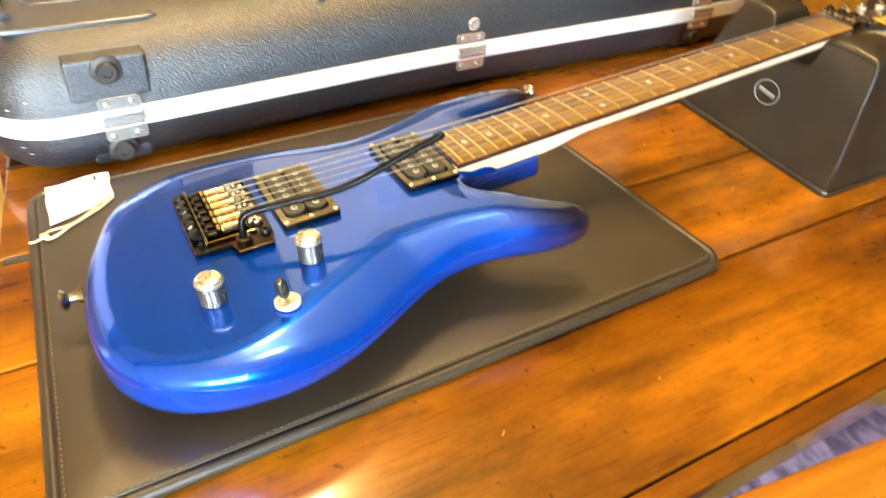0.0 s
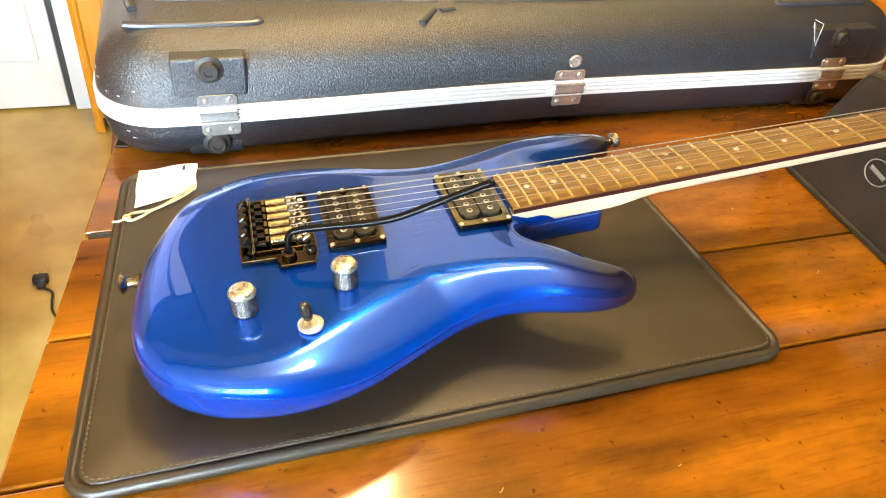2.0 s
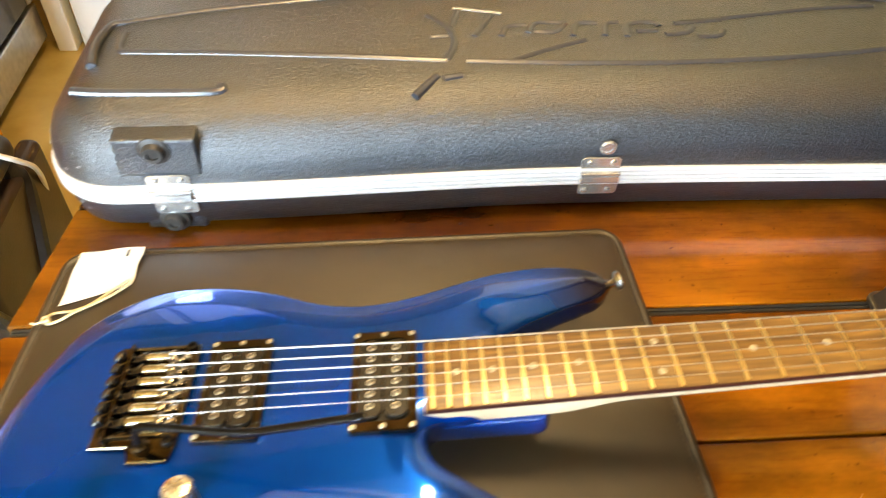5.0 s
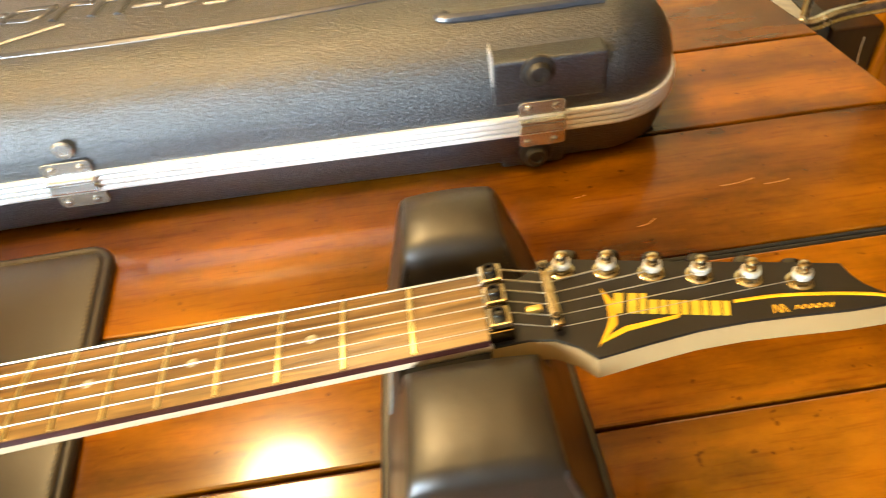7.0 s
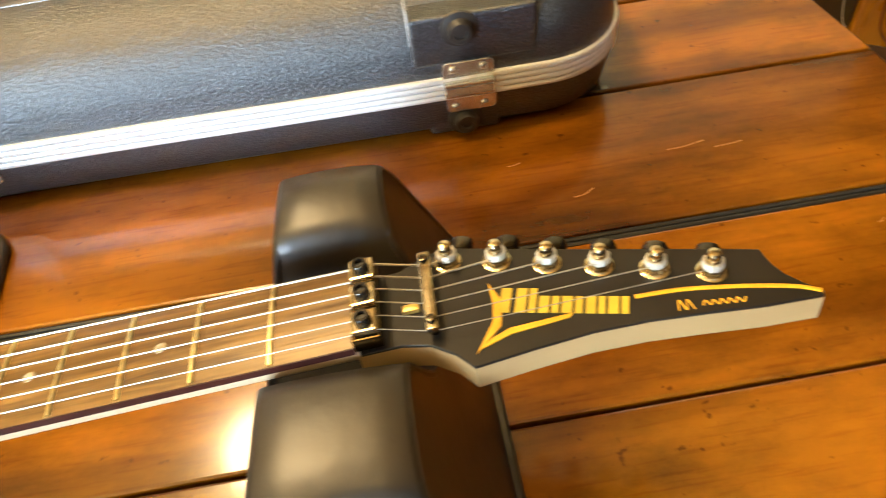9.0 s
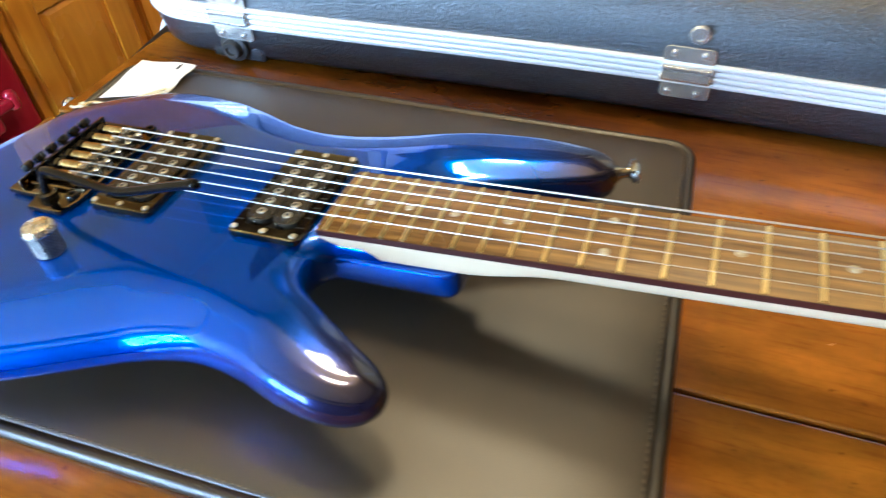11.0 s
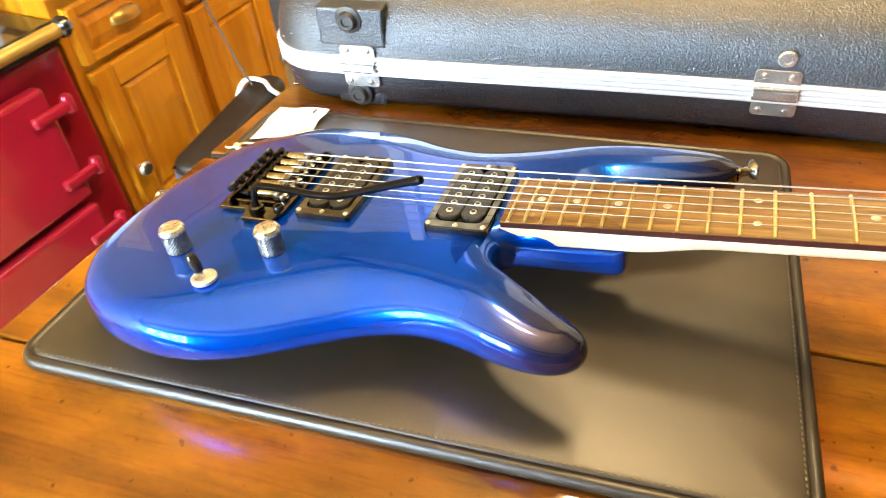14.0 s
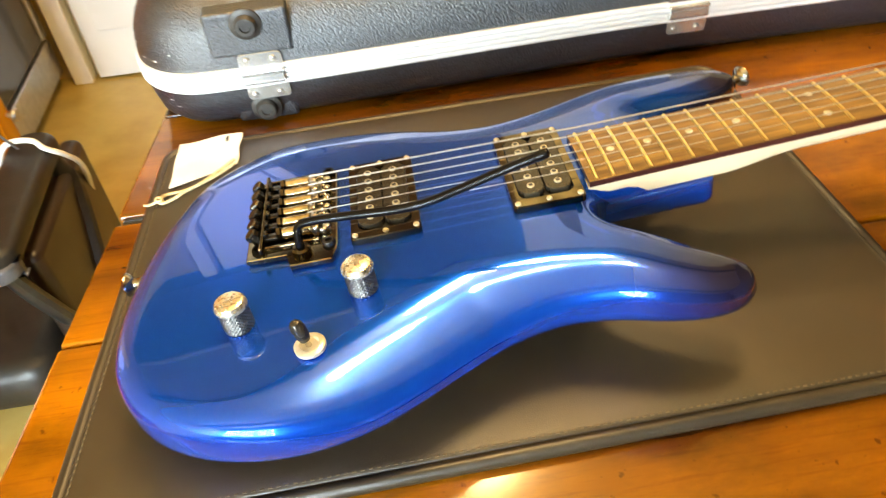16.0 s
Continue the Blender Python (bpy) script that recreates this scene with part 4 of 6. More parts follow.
    # controls
    for u, v in ((-0.0375, -0.0934), (0.0323, -0.0823)):
        prof = [(0.0080, 0.0002), (0.0084, 0.0010)] + [(0.0084, 0.0012 + q * 0.0006) for q in range(23)] + [(0.0084, 0.0150), (0.0090, 0.0158), (0.0090, 0.0168), (0.0082, 0.0188), (0.0066, 0.0197), (0.0030, 0.0199)]
        kb = lathe(prof, 120)
        for vv in kb.verts:
            r = math.hypot(vv.co.x, vv.co.y)
            if 0.0081 < r < 0.0089 and 0.001 < vv.co.z < 0.0148:
                a = math.atan2(vv.co.y, vv.co.x)
                f = 1 + 0.020 * (math.cos(a * 24 + vv.co.z * 2618) + math.cos(a * 24 - vv.co.z * 2618))
                vv.co.x, vv.co.y = vv.co.x * f, vv.co.y * f
        kb.transform(TO_BODY @ Matrix.Translation((u, v, 0)))
        k = part("control_knob", kb, M_KNURL, t, "knurled steel knob", angle=8)
        part("knob_cap", placed(lathe([(0.0092, 0.0156), (0.0094, 0.0162), (0.0092, 0.0176), (0.0080, 0.0196), (0.0062, 0.0204), (0.0020, 0.0206)], 40), TO_BODY @ Matrix.Translation((u, v, 0))), M_KNOB, k, "worn gold-chrome cap")
        part("set_screw", placed(lathe([(0.0012, 0), (0.0012, 0.0006)], 8), TO_BODY @ Matrix.Translation((u + 0.006, v - 0.0062, 0.0075)) @ Matrix.Rotation(radians(90), 4, "X") @ Matrix.Rotation(radians(45), 4, "Y")), M_INK_HOLE, k)
    sw_m = TO_BODY @ Matrix.Translation((0.0030, -0.1205, 0.0005))
    s = part("toggle_switch", placed(lathe([(0.0080, 0), (0.0086, 0.0006), (0.0086, 0.0028), (0.0070, 0.0036), (0.0055, 0.0036), (0.0045, 0.0026), (0.0020, 0.0024)], 28), sw_m), M_SWITCH, t, "cream-gold toggle switch nut")
    lean = sw_m @ Matrix.Rotation(radians(4), 4, "X") @ Matrix.Rotation(radians(-8), 4, "Y")
    part("switch_shaft", placed(lathe([(0.0017, 0.0015), (0.0015, 0.010)], 10), lean), M_CHROME, s)
    part("switch_tip", placed(lathe([(0.0020, 0.0070), (0.0032, 0.0082), (0.0038, 0.0120), (0.0040, 0.0165), (0.0036, 0.0195), (0.0024, 0.0215), (0.0008, 0.0222)], 18), lean), M_BOBBIN, s, "black switch tip")
    # strap buttons
    for p, d in (((-0.1145, -0.010, -0.021), (-1, 0, 0.02)), ((0.3195, 0.097, -0.022), (0.93, 0.38, 0.05))):
        q = Vector(d).to_track_quat("Z", "Y").to_matrix().to_4x4()
        part("strap_button", placed(lathe([(0.0070, 0), (0.0055, 0.002), (0.0036, 0.005), (0.0036, 0.009), (0.0074, 0.0115), (0.0082, 0.0135), (0.0064, 0.0150), (0.0020, 0.0152)], 24), TO_BODY @ Matrix.Translation(p) @ q), M_SADDLE, t, "chrome strap button")
    return t


def along_u(profile, seg, u, v, z):
    return lathe(profile, seg, Matrix.Translation((u, v, z)) @ Matrix.Rotation(radians(90), 4, "Y"))


def bridge(t):
    B = TO_BODY
    outline = [Vector((x, y, 0)) for x, y in ((-0.0375, 0.0390), (-0.0375, -0.0430), (-0.0130, -0.0440), (-0.0100, -0.0550), (0.0150, -0.0550), (0.0185, -0.0430), (0.0185, 0.0390))]
    base = part("tremolo_base", placed(stack(outline, [(0, 0.0015), (0, 0.0042), (0.0008, 0.0048)]), B), M_PLATE, t, "smoked gold-chrome locking tremolo bridge")
    for i in range(6):
        v = (0.5 - i / 5) * 0.0525 - 0.001
        off = (0.0, 0.0012, 0.0022, 0.0004, 0.0016, 0.0026)[i]
        bolt = part("saddle_bolt", placed(along_u([(0.0, 0.0), (0.0034, 0.0002), (0.0036, 0.0010), (0.0036, 0.0150 + off), (0.0030, 0.0158 + off), (0.0, 0.0160 + off)], 18, -0.0146, v, 0.0088), B), M_BOLT, base, "tarnished steel string-lock bolt")
        part("bolt_collar", placed(along_u([(0.0, 0.0), (0.0038, 0.0), (0.0044, 0.0006), (0.0044, 0.0026), (0.0038, 0.0031), (0.0, 0.0031)], 6, -0.0180, v, 0.0090), B), M_COSMO, bolt)
        sd = part("saddle", placed(join(box(0.0014 + off, v - 0.0045, 0.0050, 0.0058 + off, v + 0.0045, 0.0118, 0.0012), box(0.0056 + off, v - 0.0044, 0.0050, 0.0104 + off, v - 0.0016, 0.0094, 0.0010), box(0.0056 + off, v + 0.0016, 0.0050, 0.0104 + off, v + 0.0044, 0.0094, 0.0010), box(0.0056 + off, v - 0.0015, 0.0050, 0.0150, v + 0.0015, 0.0070, 0.0006)), B), M_SADDLE, base, "worn nickel saddle")
        part("intonation_screw", placed(lathe([(0.0022, 0.0068), (0.0022, 0.0090), (0.0016, 0.0094), (0.0010, 0.0086)], 12, Matrix.Translation((0.0126, v, 0))), B), M_CHROME, sd)
        part("tuner_lever", placed(join(box(-0.0262, v - 0.0028, 0.0062, -0.0178, v + 0.0028, 0.0088, 0.0006), box(-0.0262, v - 0.0022, 0.0086, -0.0238, v + 0.0022, 0.0120, 0.0006)), B), M_SCREW, base)
        part("fine_tuner", placed(lathe([(0.0022, -0.004), (0.0024, 0.0), (0.0042, 0.0004), (0.0044, 0.0012), (0.0044, 0.0040), (0.0038, 0.0050), (0.0012, 0.0052)], 7), B @ Matrix.Translation((-0.0315, v, 0.0092)) @ Matrix.Rotation(radians(-34), 4, "Y") @ Matrix.Rotation(radians(i * 23), 4, "Z")), M_SCREW, base, "black fine tuner screw", angle=25)
    part("tuner_bar", placed(box(-0.0288, -0.0415, 0.0046, -0.0264, 0.0380, 0.0104, 0.0008), B), M_PLATE, base)
    for v in (-0.0360, 0.0352):
        part("side_rib", placed(box(-0.0262, v - 0.0012, 0.0046, 0.0080, v + 0.0012, 0.0072, 0.0007), B), M_PLATE, base)
    for v in (-0.0405, 0.0360):
        part("pivot_stud", placed(lathe([(0.0040, 0.0040), (0.0042, 0.0066), (0.0036, 0.0076), (0.0020, 0.0076), (0.0019, 0.0062), (0.0004, 0.0062)], 16, Matrix.Translation((0.0135, v, 0))), B), M_SCREW, base)
    # whammy bar: collar, upright, bend and arm
    part("arm_collar", placed(lathe([(0.0058, 0.0046), (0.0058, 0.0080), (0.0046, 0.0092), (0.0034, 0.0094)], 18, Matrix.Translation((-0.0030, -0.0440, 0))), B), M_COSMO, base)
    pts = spline([(-0.0030, -0.0440, 0.004), (-0.0028, -0.0435, 0.013), (-0.0010, -0.0420, 0.0210), (0.0060, -0.0430, 0.0250), (0.030, -0.0475, 0.0270), (0.055, -0.0525, 0.0285), (0.075, -0.0560, 0.0315), (0.095, -0.0595, 0.0385), (0.120, -0.0640, 0.0485), (0.1435, -0.0680, 0.0570)], 70)
    arm = part("tremolo_arm", placed(tube(pts, 0.0027, 12), B), M_ARM, t, "black tremolo arm")
    part("arm_tip", placed(lathe([(0.0027, 0), (0.0030, 0.001), (0.0030, 0.0062), (0.0024, 0.0078), (0.0010, 0.0084)], 14), B @ Matrix.Translation((0.1375, -0.0670, 0.0548)) @ Vector((0.9, -0.17, 0.34)).to_track_quat("Z", "Y").to_matrix().to_4x4()), M_ARM, arm)


electric_guitar()


# ---- neck cradle ----
def neck_cradle():
    t = thing("neck_cradle", "black leatherette guitar neck cradle with a notch, stitched seams", "neck rest")
    # side profile in y-z, lofted between two faces that lean together
    def profile():
        return [(0.500, 0.003), (0.503, 0.030), (0.511, 0.100), (0.5145, 0.134), (0.5165, 0.1420), (0.5225, 0.1462), (0.545, 0.1478), (0.565, 0.1468), (0.5725, 0.1435), (0.5755, 0.1360), (0.579, 0.120), (0.584, 0.110), (0.594, 0.1062), (0.612, 0.1055),
                (0.630, 0.1070), (0.638, 0.112), (0.642, 0.122), (0.6455, 0.137), (0.6490, 0.1440), (0.6565, 0.1470), (0.674, 0.1478), (0.689, 0.1455), (0.6945, 0.1390), (0.701, 0.118), (0.714, 0.070), (0.729, 0.022), (0.735, 0.003)]
    PX = 0.870
    def section(y, z):
        h = z / 0.138
        return 0.811 + 0.0245 * h - 0.0833 * (0.64 - y), 0.934 - 0.044 * h
    bm = bmesh.new()
    rows = []
    for f, pinch, puff in ((0.0, 0.0050, 0.0), (0.015, 0.0018, 0.0), (0.05, 0.0004, 0.0), (0.25, 0.0, 0.0010), (0.5, 0.0, 0.0014), (0.75, 0.0, 0.0010), (0.95, 0.0004, 0.0), (0.985, 0.0018, 0.0), (1.0, 0.0050, 0.0)):
        row = []
        for y, z in profile():
            z *= 0.935
            xa, xb = section(y, z)
            up = ease(0.095, 0.137, z)
            yy = 0.617 + (y - 0.617) * (1 - pinch * 1.0)
            row.append(bm.verts.new((xa + (xb - xa) * f, yy, z + (puff - pinch) * up)))
        rows.append(row)
    n = len(rows[0])
    for a, b in zip(rows, rows[1:]):
        for k in range(n - 1):
            bm.faces.new((a[k], a[k + 1], b[k + 1], b[k]))
        bm.faces.new((a[n - 1], a[0], b[0], b[n - 1]))
    bm.faces.new(rows[0])
    bm.faces.new(rows[-1][::-1])
    bmesh.ops.recalc_face_normals(bm, faces=bm.faces[:])
    part("block", bm, M_LEATHER, t, angle=60)
    for f in (0, 1):
        pts = []
        for y, z in profile()[1:-1]:
            z *= 0.935
            xa, xb = section(y, z)
            pts.append((xa + 0.0012 if f == 0 else xb - 0.0012, 0.617 + (y - 0.617) * 0.993, z - 0.0052 * ease(0.095, 0.137, z)))
        part("seam_welt", tube(spline(pts, 110), 0.0021, 8), M_LEATHER, t)
        line = spline(pts, 420)
        bms = bmesh.new()
        for k in range(0, 418, 3):
            a, b = line[k], line[k + 1]
            o_ = Vector((0.0034 if f == 0 else -0.0034, 0, 0.0016))
            d = (b - a).cross(Vector((1, 0, 0))).normalized() * 0.0004
            vs = [bms.verts.new(q + o_ + e + g) for g in (Vector((0, 0, 0)), Vector((-0.0006 if f == 0 else 0.0006, 0, 0.0004))) for q, e in ((a, -d), (b, -d), (b, d), (a, d))]
            for q in ((0, 1, 2, 3), (4, 7, 6, 5), (0, 4, 5, 1), (1, 5, 6, 2), (2, 6, 7, 3), (3, 7, 4, 0)):
                bms.faces.new([vs[m_] for m_ in q])
        tagged(part("stitching", bms, M_THREAD, t, smooth=False), kind="stuff")
    o = rounded_rect(0.8075, 0.497, 0.9365, 0.739, 0.010, 5)
    o = [Vector((p.x - (0.0833 * (0.64 - p.y) if p.x < 0.85 else 0.0), p.y, 0)) for p in o]
    part("base_board", stack(o, rounded_levels(0.0005, 0.0065, 0.002, 0.002, 2)), M_LEATHER, t)
    # round printed badge on the leaning face
    badge = bmesh.new()
    m = Matrix.Translation((0.8191, 0.6150, 0.062)) @ Matrix.Rotation(radians(-4.76), 4, "Z") @ Matrix.Rotation(radians(-90 + 10), 4, "Y")
    ringp = [(0.0, 0.0165 * math.cos(2 * math.pi * k / 48), 0.0125 * math.sin(2 * math.pi * k / 48)) for k in range(48)]
    rb = tube([(p[2], p[1], 0.0008) for p in ringp], 0.0007, 6, closed=True)
    bar = tube([(0.001, 0.011, 0.0008), (-0.0015, -0.011, 0.0008)], 0.0024, 8, flat=0.25)
    part("badge", placed(join(rb, bar), m), M_BADGE, t, "pale printed oval badge")
    return t


neck_cradle()


# ---- hard case ----
CX0, CX1, CY0, CY1 = 0.078, 1.090, 0.843, 1.135


def case_front(x):
    """The front line of the case: it draws in a little towards the middle."""
    return 0.8370 + 0.0145 * ease(0.16, 0.58, x) - 0.0035 * ease(0.62, 0.96, x)


def case_warp(bm):
    """Bends the front of the straight outline on to the case's own front line."""
    for v in bm.verts:
        v.co.y += (case_front(v.co.x) - CY0) * (1 - ease(0.86, 1.02, v.co.y))
    return bm


def hard_case():
    t = thing("guitar_case", "black grained hard guitar case with aluminium trim, lying closed", "guitar case")
    o = even(rounded_rect(CX0, CY0, CX1, CY1, 0.070, 12), 300)
    part("lower_shell", case_warp(stack(o, [(0.030, 0.001), (0.016, 0.003), (0.008, 0.011), (0.004, 0.030), (0.003, 0.0405)])), M_CASE, t, angle=50)
    lid = stack(o, [(0.003, 0.0605), (0.0045, 0.074), (0.0075, 0.086), (0.0125, 0.097), (0.0195, 0.1065), (0.0285, 0.1145), (0.0400, 0.1205), (0.0530, 0.1243), (0.0680, 0.1260)])
    lid_ob = part("lid", case_warp(lid), M_CASE, t, angle=50)
    for k in range(4):
        z = 0.0407 + k * 0.0050
        part("trim_band", case_warp(stack(o, [(0.004, z), (0.0007, z + 0.0003), (0.0, z + 0.0014), (0.0, z + 0.0036), (0.0007, z + 0.0047), (0.004, z + 0.0049)], cap=False)), M_ALU, t, "aluminium trim band")
    for x in (0.1960, 0.5865, 0.960):
        latch(t, x)
    part("key_lock", placed(lathe([(0.0075, 0), (0.0080, 0.002), (0.0066, 0.0034), (0.0040, 0.0036), (0.0036, 0.0024), (0.0010, 0.0024)], 20), Matrix.Translation((0.5905, case_front(0.5905) + 0.0045, 0.0825)) @ Matrix.Rotation(radians(90), 4, "X")), M_LATCH, t, "round key lock")
    for x in (0.1915, 0.9560):
        y0 = case_front(x)
        # flat set-in pads with rubber feet, above and below the trim
        part("foot_pad", box(x - 0.035, y0 + 0.0034, 0.070, x + (0.035 if x < 0.5 else 0.055), y0 + 0.030, 0.1095, 0.0025), M_CASE, t)
        part("foot_pad", box(x - 0.028, y0 + 0.0070, 0.0030, x + 0.028, y0 + 0.030, 0.0330, 0.0040), M_CASE, t)
        for z in (0.0965, 0.0185):
            prof = [(0.0130, 0), (0.0124, 0.003), (0.0088, 0.005), (0.0080, 0.012), (0.0072, 0.0135), (0.0042, 0.0135), (0.0038, 0.0105), (0.0010, 0.0105)]
            part("rubber_foot", placed(lathe(prof, 24), Matrix.Translation((x, y0 + 0.0040, z + (0.002 if z > 0.05 else 0))) @ Matrix.Rotation(radians(90), 4, "X") @ Matrix.Diagonal((1.08, 1.08, 0.62, 1.0))), M_RUBBER, t)
    # pale scuffs on the rounded corner and on a pad's edge
    random.seed(9)
    for k in range(9):
        a = radians(random.uniform(184, 250))
        z, inset = random.choice(((0.024, 0.0052), (0.031, 0.0040), (0.068, 0.0038), (0.076, 0.0050), (0.082, 0.0064), (0.087, 0.0080)))
        L = random.uniform(0.02, 0.07)
        pts = [Vector((CX0 + 0.070 + (0.0699 - inset) * math.cos(a + L * f), CY0 + 0.070 + (0.0699 - inset) * math.sin(a + L * f), z)) for f in (0, 0.33, 0.66, 1)]
        part("scuff", case_warp(tube(pts, random.uniform(0.0004, 0.0008), 5)), M_SCUFF, t)
    xs = 0.9560 - 0.0353
    ys = case_front(xs)
    for a, b in (((xs, ys + 0.0034, 0.1165), (xs, ys + 0.0034, 0.090)), ((xs, ys + 0.0036, 0.1172), (xs, ys + 0.019, 0.1172)), ((xs, ys + 0.0060, 0.0925), (xs, ys + 0.0185, 0.1145))):
        part("scuff", tube([a, b], 0.0006, 5), M_SCUFF, t)
    zt = 0.1262

    def rib(name, pts, r=0.0046, n=40):
        part(name, tube(spline([(x, y, zt - 0.0018 - 0.004 * ease(0.895, 0.880, y)) for x, y in pts], n), r, 10, flat=0.85), M_CASE_GROOVE, lid_ob)
    rib("moulded_rib", [(0.118, 0.892), (0.150, 0.890), (0.238, 0.890), (0.244, 0.897)], n=16)
    rib("moulded_rib", [(0.150, 1.080), (0.194, 1.082), (0.299, 1.083), (0.305, 1.092)], n=16)
    rib("moulded_rib", [(0.125, 0.930), (0.120, 0.965), (0.126, 1.000), (0.145, 1.008), (0.213, 1.029), (0.324, 1.052), (0.438, 1.070), (0.559, 1.080), (0.669, 1.077), (0.768, 1.071), (0.854, 1.060), (1.010, 1.027), (1.026, 0.966)], n=70)
    rib("moulded_rib", [(0.143, 0.985), (0.146, 0.955), (0.165, 0.952), (0.245, 0.949), (0.356, 0.942), (0.446, 0.934)], n=50)
    rib("moulded_rib", [(0.464, 0.933), (0.569, 0.928), (0.663, 0.928), (0.775, 0.935), (0.881, 0.949), (1.004, 0.973)], n=50)
    rib("moulded_rib", [(0.893, 0.908), (0.900, 0.900), (1.019, 0.901)], n=16)
    rib("moulded_rib", [(0.887, 1.081), (0.900, 1.078), (0.990, 1.070)], n=16)
    # moulded emblem on the lid as plain raised strokes
    for st in ([(0.414, 0.883), (0.435, 0.909)], [(0.441, 0.905), (0.458, 0.910)], [(0.446, 0.934), (0.456, 0.966), (0.450, 0.995), (0.432, 1.018)], [(0.433, 0.976), (0.450, 0.978)], [(0.504, 0.931), (0.545, 0.952), (0.585, 0.969)],
               [(0.454, 0.993), (0.464, 1.026)], [(0.460, 1.033), (0.508, 1.022)], [(0.476, 0.976), (0.497, 1.018)], [(0.503, 0.976), (0.511, 0.995), (0.531, 0.998)], [(0.530, 0.982), (0.541, 1.002), (0.572, 1.002)], [(0.536, 0.986), (0.557, 0.985), (0.570, 1.000)],
               [(0.574, 0.976), (0.583, 1.000), (0.603, 1.001)], [(0.606, 0.976), (0.612, 0.999), (0.625, 1.003)], [(0.628, 0.974), (0.634, 0.998), (0.660, 1.003), (0.666, 0.994)], [(0.640, 0.985), (0.662, 0.986)], [(0.683, 1.000), (0.734, 1.007)], [(0.668, 0.978), (0.690, 0.982), (0.700, 0.992)],
               [(0.700, 0.974), (0.722, 0.976), (0.730, 0.986)], [(0.690, 1.002), (0.760, 1.014), (0.846, 1.030), (0.912, 1.036)]):
        rib("moulded_stroke", st, 0.0042, 16)
    return t


def latch_plate(x, y, z0, z1, top):
    """A thin pressed plate with two rounded outer corners, standing in the x-z plane."""
    w, r, h = 0.0190, 0.0042, z1 - z0
    arc = [(w - r + r * math.cos(radians(a)), h - r + r * math.sin(radians(a))) for a in (0, 22, 45, 68, 90)]
    arc += [(-w + r + r * math.cos(radians(a)), h - r + r * math.sin(radians(a))) for a in (90, 112, 135, 158, 180)]
    pts = arc + [(-w, 0.0), (w, 0.0)]
    bm = poly(pts, 0.0, 0.0016, 0.0004)
    m = Matrix(((1, 0, 0, x), (0, 0, -1, y), (0, 1, 0, z0), (0, 0, 0, 1))) if top else Matrix(((1, 0, 0, x), (0, 0, -1, y), (0, -1, 0, z1), (0, 0, 0, 1)))
    bm.transform(m)
    bmesh.ops.recalc_face_normals(bm, faces=bm.faces[:])
    return bm


def latch(t, x):
    y = case_front(x) + 0.0022
    plate = part("latch", latch_plate(x, y, 0.0560, 0.0728, True), M_LATCH, t, "chrome draw latch", angle=25)
    part("latch_foot", latch_plate(x + 0.0015, y, 0.0285, 0.0440, False), M_LATCH, plate, angle=25)
    # folded lip, hollow lever and hinge knuckle
    lip = box(x - 0.0190, y - 0.0075, 0.0550, x + 0.0190, y - 0.0016, 0.0582, 0.0012)
    part("latch_lip", lip, M_LATCH, plate)
    lever = bmesh.new()
    sec = [(-0.0018, 0.0440), (-0.0058, 0.0452), (-0.0078, 0.0490), (-0.0072, 0.0540), (-0.0052, 0.0548), (-0.0050, 0.0500), (-0.0030, 0.0462)]
    rows = [[lever.verts.new((x + e, y + a, z)) for a, z in sec] for e in (-0.0178, 0.0178)]
    for k in range(len(sec)):
        lever.faces.new((rows[0][k], rows[0][(k + 1) % len(sec)], rows[1][(k + 1) % len(sec)], rows[1][k]))
    lever.faces.new(rows[0])
    lever.faces.new(rows[1][::-1])
    bmesh.ops.recalc_face_normals(lever, faces=lever.faces[:])
    part("latch_lever", lever, M_LATCH, plate, angle=20)
    for k in range(5):
        a = x - 0.0188 + k * 0.00752
        part("hinge_knuckle", tube([(a, y - 0.0050, 0.0482), (a + 0.0070, y - 0.0050, 0.0482)], 0.0027, 10), M_LATCH, plate)
    for dx in (-0.0110, 0.0110):
        for z in (0.0672, 0.0340):
            part("rivet", placed(lathe([(0.0032, 0), (0.0030, 0.0010), (0.0020, 0.0020), (0.0008, 0.0023)], 14), Matrix.Translation((x + dx, y - 0.0014, z)) @ Matrix.Rotation(radians(90), 4, "X")), M_LATCH, plate)


hard_case()


